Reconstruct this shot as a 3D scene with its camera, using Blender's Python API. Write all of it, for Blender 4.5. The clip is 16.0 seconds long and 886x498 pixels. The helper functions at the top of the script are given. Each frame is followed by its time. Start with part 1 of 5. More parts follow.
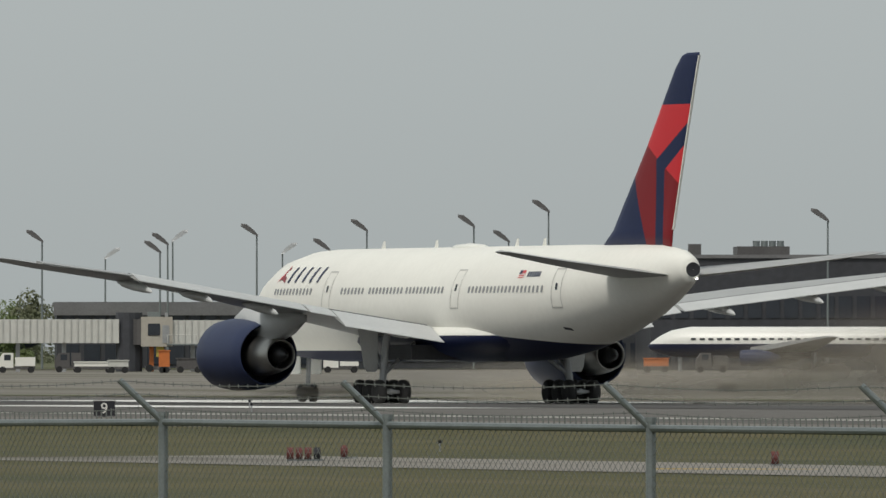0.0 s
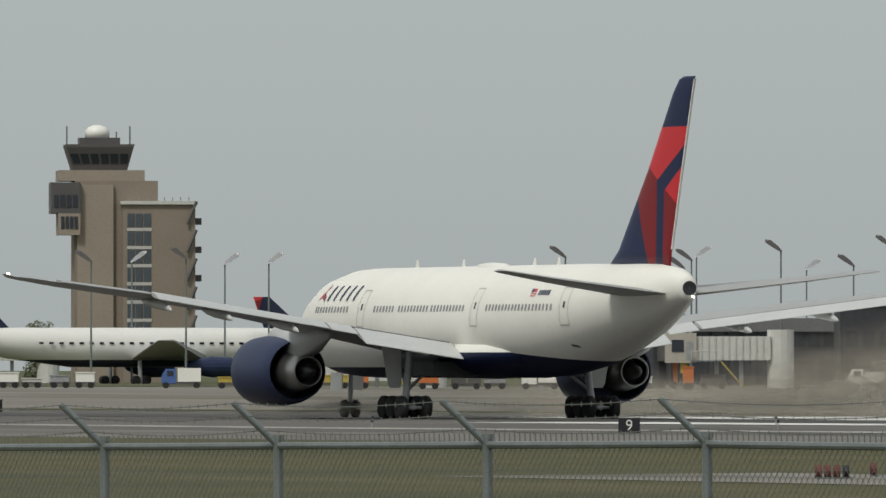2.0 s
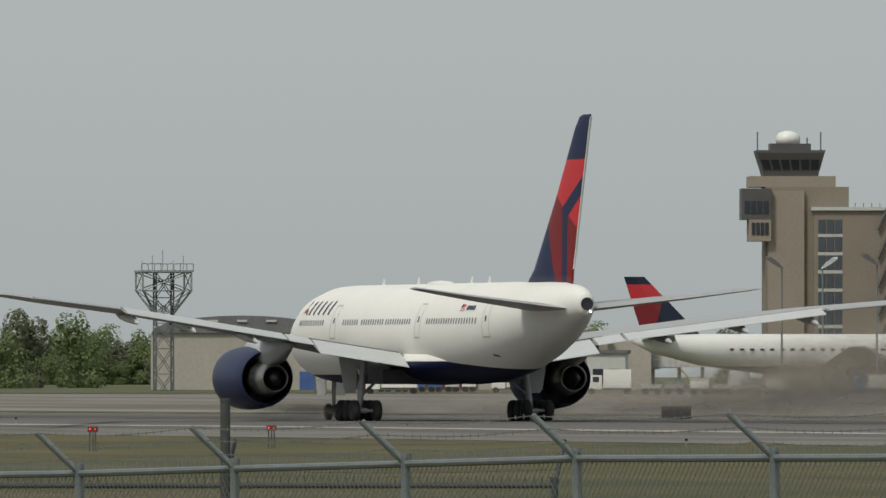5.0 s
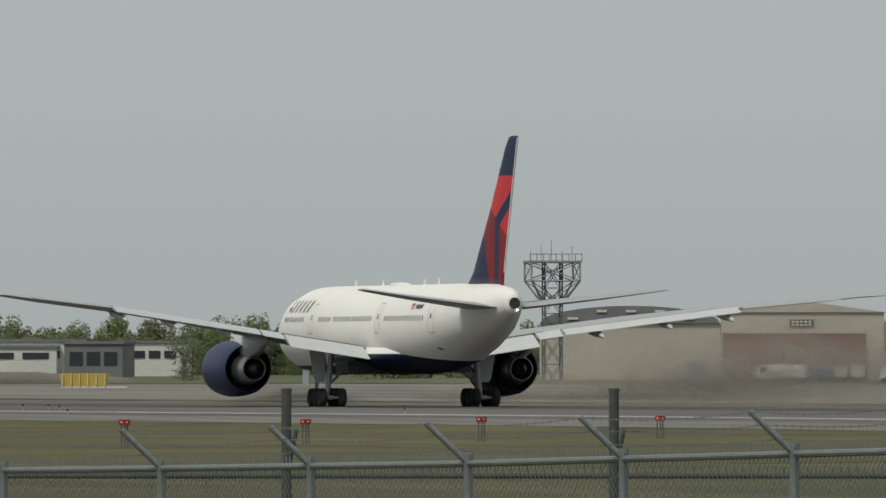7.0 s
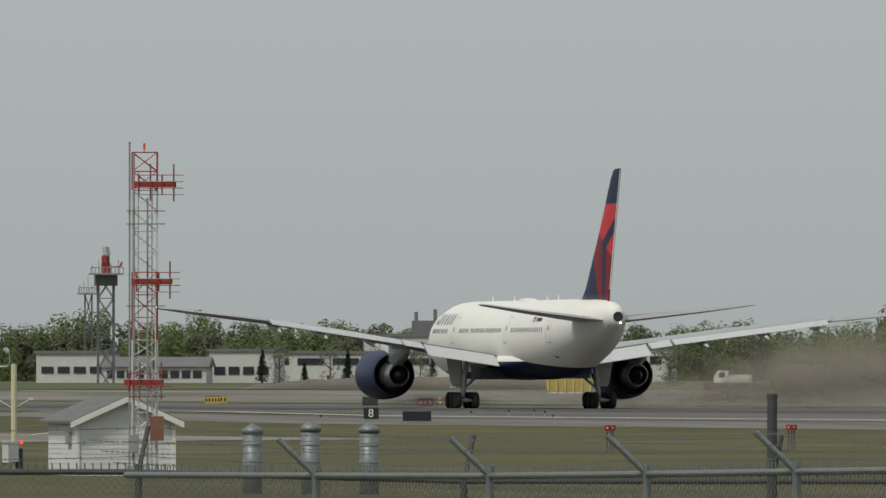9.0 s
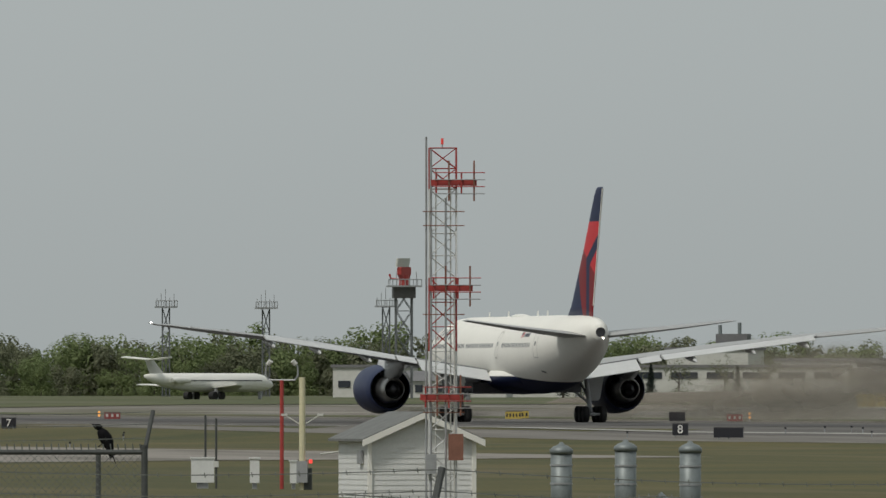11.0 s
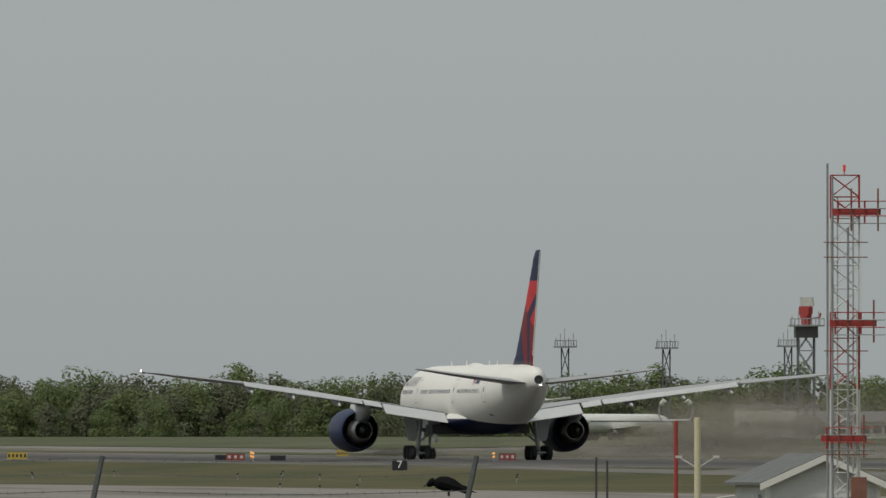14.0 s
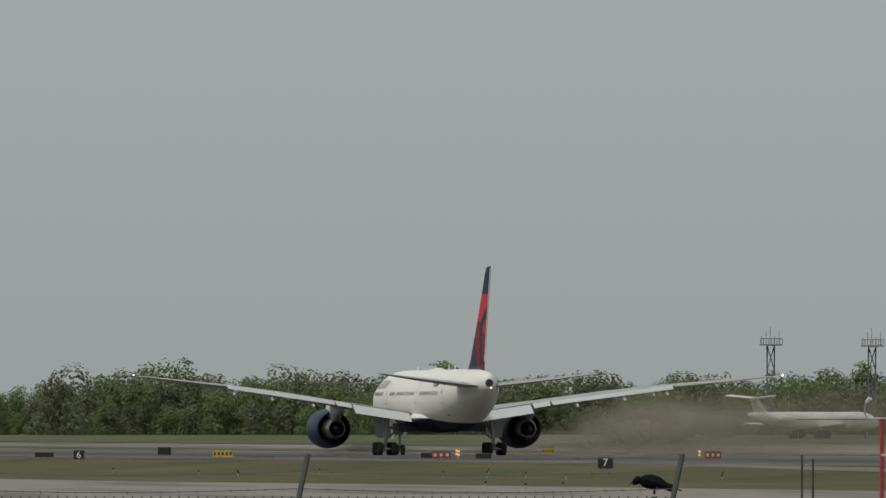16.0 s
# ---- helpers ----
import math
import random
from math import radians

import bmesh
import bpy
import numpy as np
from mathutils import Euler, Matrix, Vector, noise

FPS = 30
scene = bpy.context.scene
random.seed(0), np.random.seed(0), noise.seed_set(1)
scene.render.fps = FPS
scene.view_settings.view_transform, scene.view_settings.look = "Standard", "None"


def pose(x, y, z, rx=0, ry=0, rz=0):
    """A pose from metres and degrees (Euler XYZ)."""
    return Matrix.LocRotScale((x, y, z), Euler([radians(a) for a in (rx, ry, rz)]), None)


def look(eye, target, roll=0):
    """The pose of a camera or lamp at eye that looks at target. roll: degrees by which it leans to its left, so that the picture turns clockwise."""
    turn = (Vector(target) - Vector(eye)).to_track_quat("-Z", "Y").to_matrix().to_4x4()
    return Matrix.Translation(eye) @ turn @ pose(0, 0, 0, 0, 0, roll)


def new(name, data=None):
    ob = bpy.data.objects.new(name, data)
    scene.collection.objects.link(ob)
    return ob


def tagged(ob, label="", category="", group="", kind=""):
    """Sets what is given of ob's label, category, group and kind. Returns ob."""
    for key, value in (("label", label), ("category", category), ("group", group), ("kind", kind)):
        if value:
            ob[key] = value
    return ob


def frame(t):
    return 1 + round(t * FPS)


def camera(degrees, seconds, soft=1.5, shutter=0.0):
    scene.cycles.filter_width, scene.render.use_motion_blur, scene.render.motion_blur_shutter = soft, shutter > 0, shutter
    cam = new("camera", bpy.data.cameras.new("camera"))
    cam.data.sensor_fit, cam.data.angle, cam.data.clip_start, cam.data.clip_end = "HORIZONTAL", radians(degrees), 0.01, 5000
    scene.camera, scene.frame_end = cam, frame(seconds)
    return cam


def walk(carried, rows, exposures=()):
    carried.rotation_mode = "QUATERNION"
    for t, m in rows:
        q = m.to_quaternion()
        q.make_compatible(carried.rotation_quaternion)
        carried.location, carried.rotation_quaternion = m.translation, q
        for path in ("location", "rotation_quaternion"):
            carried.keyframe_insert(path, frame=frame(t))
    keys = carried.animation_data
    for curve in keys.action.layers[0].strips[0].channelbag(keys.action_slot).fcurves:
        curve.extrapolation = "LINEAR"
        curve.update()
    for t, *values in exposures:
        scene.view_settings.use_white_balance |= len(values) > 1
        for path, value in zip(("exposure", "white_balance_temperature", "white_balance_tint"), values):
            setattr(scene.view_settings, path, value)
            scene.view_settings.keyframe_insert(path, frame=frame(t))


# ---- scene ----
cam = camera(3.3983, 16.0)
PATH = [
    (0, pose(0.000, -14.000, 2.45, 90.4212, 0, -2.0053)),
    (0.5, pose(0.000, -14.000, 2.45, 90.4306, 0, -1.5175)),
    (1, pose(0.000, -14.000, 2.45, 90.4408, 0, -1.0059)),
    (1.5, pose(0.000, -14.000, 2.45, 90.4468, 0, -0.4618)),
    (2, pose(0.000, -6.005, 2.45, 90.4842, 0, 0.0000)),
    (2.5, pose(0.000, -0.000, 2.45, 90.5179, 0, 0.3921)),
    (3, pose(0.000, -0.000, 2.45, 90.5083, 0, 0.7816)),
    (3.5, pose(0.000, -0.000, 2.45, 90.5028, 0, 1.2115)),
    (4, pose(0.000, -0.000, 2.45, 90.5068, 0, 1.7321)),
    (4.2, pose(0.000, -0.000, 2.45, 90.5066, 0, 1.9389)),
    (6.3, pose(0.000, -0.000, 2.45, 90.4977, 0, 3.5222)),
    (6.5, pose(0.000, -0.000, 2.45, 90.4751, 0, 3.6458)),
    (7, pose(0.000, -0.000, 2.45, 90.4719, 0, 4.1450)),
    (7.5, pose(0.000, -0.000, 2.45, 90.4943, 0, 4.7324)),
    (8, pose(0.000, -0.000, 2.45, 90.5103, 0, 5.2619)),
    (8.5, pose(0.000, -0.000, 2.45, 90.4977, 0, 5.7056)),
    (9, pose(0.000, -0.000, 2.45, 90.4933, 0, 6.0082)),
    (9.5, pose(0.000, -0.000, 2.45, 90.5023, 0, 6.3082)),
    (9.7, pose(-0.373, 2.993, 2.45, 90.4972, 0, 6.4267)),
    (10.2, pose(-2.424, 19.453, 2.45, 90.5163, 0, 6.7049)),
    (10.75, pose(-4.662, 37.410, 2.45, 90.5373, 0, 7.0110)),
    (11.3, pose(-6.899, 55.368, 2.45, 90.5583, 0, 7.3170)),
    (11.8, pose(-8.950, 71.828, 2.45, 90.5774, 0, 7.5952)),
    (12, pose(-9.323, 74.821, 2.45, 90.6150, 0, 7.6949)),
    (12.5, pose(-9.323, 74.821, 2.45, 90.6620, 0, 7.9208)),
    (13, pose(-9.323, 74.821, 2.45, 90.6871, 0, 8.1407)),
    (13.5, pose(-9.323, 74.821, 2.45, 90.7024, 0, 8.4165)),
    (14, pose(-9.323, 74.821, 2.45, 90.7054, 0, 8.7010)),
    (14.5, pose(-9.323, 74.821, 2.45, 90.7090, 0, 8.9268)),
    (15, pose(-9.323, 74.821, 2.45, 90.7137, 0, 9.1146)),
    (15.5, pose(-9.323, 74.821, 2.45, 90.7168, 0, 9.3756)),
    (16, pose(-9.323, 74.821, 2.45, 90.6978, 0, 9.4900)),
]

walk(cam, PATH, [(0, 0.16), (4, 0.16), (9.7, 0.12), (12, 0.0), (16, -0.1)])

# ---- light: a high hazy sun in a grey overcast sky ----
world = bpy.data.worlds.new("sky")
scene.world = world
world.use_nodes = True
wn = world.node_tree.nodes
wl = world.node_tree.links
sky = wn.new("ShaderNodeTexSky")
sky.sky_type, sky.sun_disc = "NISHITA", False
sky.sun_elevation, sky.sun_rotation = radians(52), radians(200)
sky.air_density, sky.dust_density = 1.5, 6.0
cloud = wn.new("ShaderNodeMix")
cloud.data_type = "RGBA"
cloud.inputs[0].default_value = 0.93
cloud.inputs[7].default_value = (3.92, 4.26, 4.27, 1)
wl.new(sky.outputs[0], cloud.inputs[6])
wl.new(cloud.outputs[2], wn["Background"].inputs[0])
# the overcast thins out in a dull haze towards the horizon
where, parts, haze = wn.new("ShaderNodeTexCoord"), wn.new("ShaderNodeSeparateXYZ"), wn.new("ShaderNodeMapRange")
haze.interpolation_type = "SMOOTHSTEP"
haze.inputs[1].default_value, haze.inputs[2].default_value, haze.inputs[3].default_value, haze.inputs[4].default_value = -0.004, 0.03, 0.0915, 0.103
wl.new(where.outputs["Generated"], parts.inputs[0])
wl.new(parts.outputs["Z"], haze.inputs[0])
wl.new(haze.outputs[0], wn["Background"].inputs[1])
sun_data = bpy.data.lights.new("sun", "SUN")
sun_data.energy, sun_data.angle, sun_data.color = 1.7, radians(9), (1, 0.96, 0.88)
sun = new("sun", sun_data)
sun.matrix_world = look((0, 0, 0), (0.45, 0.62, -1.0))


# ---- materials ----
def mat(name, col, rough=0.6, metal=0.0, var=0.18, size=1.0, fine=12.0, bump=0.0, emit=None, col2=None, patch=0.5):
    m = bpy.data.materials.new(name)
    m.use_nodes = True
    n, l = m.node_tree.nodes, m.node_tree.links
    b = n["Principled BSDF"]
    b.inputs["Roughness"].default_value, b.inputs["Metallic"].default_value = rough, metal
    tc = n.new("ShaderNodeTexCoord")
    big, small = n.new("ShaderNodeTexNoise"), n.new("ShaderNodeTexNoise")
    big.inputs["Scale"].default_value, small.inputs["Scale"].default_value = size, size * fine
    big.inputs["Detail"].default_value = small.inputs["Detail"].default_value = 5
    for q in (big, small):
        l.new(tc.outputs["Object"], q.inputs["Vector"])
    add = n.new("ShaderNodeMath")
    add.operation = "MULTIPLY_ADD"
    l.new(big.outputs[0], add.inputs[0])
    add.inputs[1].default_value = patch * 2
    l.new(small.outputs[0], add.inputs[2])
    ramp = n.new("ShaderNodeMapRange")
    ramp.inputs[1].default_value, ramp.inputs[2].default_value = 0.35 + patch * 0.7, 0.65 + patch * 1.3
    l.new(add.outputs[0], ramp.inputs[0])
    mix = n.new("ShaderNodeMix")
    mix.data_type = "RGBA"
    c2 = col2 or tuple(min(1, c * (1 + var)) for c in col)
    mix.inputs[6].default_value = (*[c * (1 - var) for c in col], 1) if not col2 else (*col, 1)
    mix.inputs[7].default_value = (*c2, 1)
    l.new(ramp.outputs[0], mix.inputs[0])
    l.new(mix.outputs[2], b.inputs["Base Color"])
    if bump:
        bp = n.new("ShaderNodeBump")
        bp.inputs["Strength"].default_value = bump
        l.new(small.outputs[0], bp.inputs["Height"])
        l.new(bp.outputs[0], b.inputs["Normal"])
    if emit:
        b.inputs["Emission Color"].default_value = (*col, 1)
        b.inputs["Emission Strength"].default_value = emit
    return m


def base_socket(m):
    return m.node_tree.nodes["Principled BSDF"].inputs["Base Color"]


def painted(m, layers):
    """Lays plain paint over a material: each layer is a colour and half-planes in the thing's own (y, z)."""
    n, l = m.node_tree.nodes, m.node_tree.links
    tc = n.new("ShaderNodeTexCoord")
    last = base_socket(m).links[0].from_socket
    for col, sides in layers:
        mask = None
        for (py, pz), (qy, qz) in sides:
            dot = n.new("ShaderNodeVectorMath")
            dot.operation = "DOT_PRODUCT"
            ny, nz = -(qz - pz), qy - py
            dot.inputs[1].default_value = (0, ny, nz)
            l.new(tc.outputs["Object"], dot.inputs[0])
            g = n.new("ShaderNodeMath")
            g.operation = "GREATER_THAN"
            g.inputs[1].default_value = ny * py + nz * pz
            l.new(dot.outputs["Value"], g.inputs[0])
            if mask is None:
                mask = g.outputs[0]
            else:
                mu = n.new("ShaderNodeMath")
                mu.operation = "MULTIPLY"
                l.new(mask, mu.inputs[0])
                l.new(g.outputs[0], mu.inputs[1])
                mask = mu.outputs[0]
        mix = n.new("ShaderNodeMix")
        mix.data_type = "RGBA"
        l.new(mask, mix.inputs[0])
        l.new(last, mix.inputs[6])
        mix.inputs[7].default_value = (*col, 1)
        last = mix.outputs[2]
    l.new(last, base_socket(m))
    return m


NAVY = (0.010, 0.014, 0.042)
FIN_NAVY = (0.016, 0.025, 0.075)
RED = (0.62, 0.035, 0.045)
DARKRED = (0.22, 0.016, 0.022)
white_paint = mat("white_paint", (0.80, 0.79, 0.74), 0.32, 0, 0.03, 0.25)
fuselage_paint = painted(mat("fuselage_paint", (0.80, 0.79, 0.74), 0.32, 0, 0.03, 0.25), [
    (NAVY, [((40, 2.9), (0, 2.9)), ((2, 9), (2, 0))]),
    (NAVY, [((20, 5.3), (-20, 3.1)), ((2, 0), (2, 9))])])
navy_paint = mat("navy_paint", (0.027, 0.037, 0.085), 0.3, 0, 0.12, 0.5)
red_paint = mat("red_paint", RED, 0.35, 0, 0.08, 0.5)
fin_paint = painted(mat("fin_paint", FIN_NAVY, 0.33, 0, 0.1, 0.4), [
    (RED, [((-10, 15.74), (-40, 15.74)), ((-24.8, 8.7), (-23.2, 12.1))]),
    (DARKRED, [((-24.7, 13.8), (-29.1, 11.6)), ((-24.8, 8.7), (-23.2, 12.1))]),
    (FIN_NAVY, [((-26.46, 12.94), (-30.5, 14.84)), ((-30.1, 13.72), (-27.5, 12.4)), ((-26.3, 0), (-26.3, 20))]),
    (FIN_NAVY, [((-26.06, 8.5), (-26.4, 13.0)), ((-27.4, 12.6), (-27.0, 8.5)), ((-20, 12.95), (-40, 12.95))])])
for m, gloss in ((fuselage_paint, .04), (fin_paint, .15), (navy_paint, .22)):
    m.node_tree.nodes["Principled BSDF"].inputs["Specular IOR Level"].default_value = gloss
    m.node_tree.nodes["Principled BSDF"].inputs["Roughness"].default_value = .45
wing_grey = mat("wing_grey", (0.37, 0.375, 0.375), 0.45, 0, 0.08, 0.6)
flap_grey = mat("flap_grey", (0.52, 0.53, 0.53), 0.45, 0, 0.06, 0.8)
bare_metal = mat("bare_metal", (0.42, 0.41, 0.39), 0.36, 0.9, 0.1, 1.5)
dark_metal = mat("dark_metal", (0.06, 0.06, 0.065), 0.5, 0.6, 0.2, 2)
black = mat("black_rubber", (0.018, 0.018, 0.019), 0.8, 0, 0.2, 3)
gear_grey = mat("gear_grey", (0.33, 0.34, 0.35), 0.45, 0.3, 0.15, 2)
glass_dark = mat("dark_glass", (0.03, 0.035, 0.045), 0.12, 0, 0.1, 1)
cabin_glass = mat("cabin_glass", (0.25, 0.255, 0.26), 0.2, 0, 0.1, 1)
blue_glass = mat("blue_glass", (0.07, 0.085, 0.10), 0.12, 0, 0.2, 0.4)
seam = mat("seam_grey", (0.48, 0.475, 0.45), 0.6, 0, 0.1, 1)
beacon_white = mat("white_lamp", (1, 0.97, 0.9), 0.3, 0, 0.0, 1, emit=4)
beacon_red = mat("red_lamp", (1, 0.06, 0.05), 0.3, 0, 0.0, 1, emit=0.9)
obstruction_red = mat("obstruction_lamp", (0.6, 0.05, 0.04), 0.3, 0, 0.0, 1, emit=0.3)
beacon_amber = mat("amber_lamp", (1, 0.45, 0.12), 0.3, 0, 0.0, 1, emit=0.5)

grass = mat("grass", (0.030, 0.040, 0.006), 0.95, 0, 0, 0.035, 60, 0.3, None, (0.105, 0.084, 0.020), 0.6)
far_grass = mat("far_grass", (0.045, 0.064, 0.018), 0.95, 0, 0, 0.02, 50, 0.2, None, (0.095, 0.098, 0.036), 0.6)
concrete = mat("apron_concrete", (0.175, 0.158, 0.136), 0.9, 0, 0.12, 0.03, 40, 0.1)
asphalt = mat("runway_asphalt", (0.112, 0.103, 0.093), 0.9, 0, 0.14, 0.02, 60, 0.1)
asphalt_light = mat("shoulder_asphalt", (0.165, 0.152, 0.135), 0.9, 0, 0.14, 0.05, 50, 0.1)
rubber_marks = mat("rubber_marks", (0.06, 0.056, 0.053), 0.9, 0, 0.3, 0.05, 30)
road_pale = mat("road_pale", (0.235, 0.213, 0.187), 0.9, 0, 0.15, 0.08, 30, 0.1)
line_white = mat("line_white", (0.72, 0.71, 0.68), 0.8, 0, 0.15, 0.3)
line_worn = mat("worn_line", (0.33, 0.32, 0.295), 0.85, 0, 0.3, 0.12)
line_yellow = mat("line_yellow", (0.55, 0.40, 0.13), 0.8, 0, 0.15, 0.3)
galvanised = mat("galvanised_steel", (0.195, 0.22, 0.222), 0.5, 0.35, 0.15, 6, 10, 0.05)
old_steel = mat("weathered_steel", (0.065, 0.07, 0.068), 0.75, 0.1, 0.2, 6, 10, 0.05)
wire_mat = mat("fence_wire", (0.15, 0.16, 0.15), 0.6, 0.3, 0.15, 8)
tan_wall = mat("tan_concrete", (0.25, 0.21, 0.17), 0.9, 0, 0.1, 0.15, 20, 0.1)
tan_light = mat("pale_tan_concrete", (0.31, 0.265, 0.215), 0.9, 0, 0.08, 0.15, 20)
dark_band = mat("dark_cladding", (0.09, 0.085, 0.085), 0.5, 0, 0.15, 0.3)
terminal_dark = mat("terminal_cladding", (0.040, 0.042, 0.050), 0.6, 0, 0.25, 0.1)
hangar_wall = mat("hangar_wall", (0.42, 0.39, 0.34), 0.85, 0, 0.1, 0.08, 20)
hangar_red = mat("hangar_red", (0.13, 0.035, 0.032), 0.7, 0, 0.15, 0.3)
roof_grey = mat("roof_grey", (0.16, 0.16, 0.165), 0.85, 0, 0.15, 0.3)
pale_wall = mat("pale_wall", (0.55, 0.55, 0.52), 0.85, 0, 0.08, 0.1)
siding = mat("white_siding", (0.66, 0.67, 0.66), 0.7, 0, 0.06, 1.2, 10)
shingle = mat("shingle_grey", (0.15, 0.155, 0.15), 0.9, 0, 0.2, 2, 12, 0.2)
tower_red = mat("tower_red", (0.36, 0.045, 0.04), 0.5, 0, 0.12, 1.5)
tower_white = mat("tower_white", (0.62, 0.63, 0.63), 0.5, 0, 0.1, 1.5)
rust = mat("rusty_box", (0.22, 0.10, 0.07), 0.8, 0, 0.25, 2)
yellow = mat("yellow_paint", (0.46, 0.345, 0.065), 0.6, 0, 0.1, 1)
cream = mat("cream_paint", (0.60, 0.56, 0.38), 0.6, 0, 0.1, 1)
orange = mat("orange_paint", (0.55, 0.16, 0.04), 0.6, 0, 0.15, 1)
blue = mat("blue_paint", (0.06, 0.12, 0.32), 0.5, 0, 0.15, 1)
sign_red = mat("sign_red", (0.24, 0.045, 0.042), .5)
sign_black = mat("sign_black", (0.012, 0.012, 0.018), 0.5, 0, 0.1, 1)
feather = mat("black_feather", (0.007, 0.007, 0.008), 0.75, 0, 0.3, 20)
feather.node_tree.nodes["Principled BSDF"].inputs["Specular IOR Level"].default_value = 0.08
bark = mat("bark", (0.10, 0.085, 0.07), 0.9, 0, 0.2, 2)


def streaked(m, col, su, sv, lo, hi, most=1.0):
    """Lays long streaks of another colour over a ground material, drawn out along the runway."""
    n, l = m.node_tree.nodes, m.node_tree.links
    tc, xyz = n.new("ShaderNodeTexCoord"), n.new("ShaderNodeCombineXYZ")
    for k, axis in enumerate(((-0.324 * su, 0.946 * su, 0), (0.946 * sv, 0.324 * sv, 0))):
        dot = n.new("ShaderNodeVectorMath")
        dot.operation = "DOT_PRODUCT"
        dot.inputs[1].default_value = axis
        l.new(tc.outputs["Object"], dot.inputs[0])
        l.new(dot.outputs["Value"], xyz.inputs[k])
    nz, mr, mix = n.new("ShaderNodeTexNoise"), n.new("ShaderNodeMapRange"), n.new("ShaderNodeMix")
    nz.inputs["Scale"].default_value, nz.inputs["Detail"].default_value = 1.0, 4
    l.new(xyz.outputs[0], nz.inputs["Vector"])
    mr.inputs[1].default_value, mr.inputs[2].default_value, mr.inputs[4].default_value = lo, hi, most
    l.new(nz.outputs[0], mr.inputs[0])
    mix.data_type = "RGBA"
    l.new(mr.outputs[0], mix.inputs[0])
    l.new(base_socket(m).links[0].from_socket, mix.inputs[6])
    mix.inputs[7].default_value = (*col, 1)
    l.new(mix.outputs[2], base_socket(m))


streaked(concrete, (0.105, 0.098, 0.062), 0.006, 0.05, 0.50, 0.60, .85)
streaked(concrete, (0.27, 0.25, 0.215), 0.004, 0.09, 0.56, 0.66, .8)
streaked(asphalt, (0.075, 0.070, 0.065), 0.004, 0.16, 0.46, 0.64, .8)
streaked(asphalt_light, (0.10, 0.092, 0.078), 0.01, 0.5, 0.48, 0.62, .7)
streaked(road_pale, (0.12, 0.108, 0.088), 0.012, 0.12, 0.47, 0.60, .8)
streaked(grass, (0.115, 0.093, 0.042), 0.010, 0.11, 0.52, 0.66, .75)
streaked(far_grass, (0.125, 0.112, 0.066), 0.006, 0.04, 0.52, 0.64, .7)


def leaf_mat(name, a, b):
    m = mat(name, a, 0.8, 0, 0, 0.06, 8, 0, None, b, 0.6)
    n, l = m.node_tree.nodes, m.node_tree.links
    geo, mul = n.new("ShaderNodeNewGeometry"), n.new("ShaderNodeMix")
    mul.data_type, mul.blend_type = "RGBA", "MULTIPLY"
    rr = n.new("ShaderNodeMapRange")
    rr.inputs[3].default_value, rr.inputs[4].default_value = 0.9, 1.1
    l.new(geo.outputs["Random Per Island"], rr.inputs[0])
    mul.inputs[0].default_value = 1
    l.new(base_socket(m).links[0].from_socket, mul.inputs[6])
    l.new(rr.outputs[0], mul.inputs[7])
    l.new(mul.outputs[2], base_socket(m))
    thin, mx = n.new("ShaderNodeBsdfTranslucent"), n.new("ShaderNodeMixShader")
    mx.inputs[0].default_value = 0.45
    l.new(mul.outputs[2], thin.inputs[0])
    l.new(n["Principled BSDF"].outputs[0], mx.inputs[1])
    l.new(thin.outputs[0], mx.inputs[2])
    l.new(mx.outputs[0], n["Material Output"].inputs[0])
    return m


# broad-leaf colours are lifted so that they hold the pale haze of distance
leaf_a = leaf_mat("hazed_spring_leaves", (0.15, 0.198, 0.08), (0.21, 0.255, 0.108))
leaf_b = leaf_mat("hazed_dull_leaves", (0.15, 0.168, 0.10), (0.20, 0.208, 0.13))
leaf_c = leaf_mat("fir_needles", (0.03, 0.045, 0.036), (0.05, 0.068, 0.05))


# ---- mesh helpers ----
def link(name, bm, material, smooth=False):
    me = bpy.data.meshes.new(name)
    bmesh.ops.recalc_face_normals(bm, faces=bm.faces)
    bm.to_mesh(me)
    bm.free()
    if smooth:
        me.shade_smooth()
    for m in material if isinstance(material, (list, tuple)) else [material]:
        me.materials.append(m)
    return new(name, me)


def part(name, bm, material, parent, label="", smooth=False):
    ob = link(name, bm, material, smooth)
    ob.parent = parent
    if label:
        tagged(ob, label)
    return ob


def thing(name, xy, label, category, rz=0.0, z=None, group="", kind=""):
    e = new(name)
    e.matrix_basis = pose(xy[0], xy[1], ground_z(*xy) if z is None else z, 0, 0, rz)
    return tagged(e, label, category, group, kind)


def B():
    return bmesh.new()


def box(bm, x0, x1, y0, y1, z0, z1):
    v = [bm.verts.new(p) for p in ((x0, y0, z0), (x1, y0, z0), (x1, y1, z0), (x0, y1, z0), (x0, y0, z1), (x1, y0, z1), (x1, y1, z1), (x0, y1, z1))]
    for f in ((3, 2, 1, 0), (4, 5, 6, 7), (0, 1, 5, 4), (1, 2, 6, 5), (2, 3, 7, 6), (3, 0, 4, 7)):
        bm.faces.new([v[i] for i in f])
    return bm


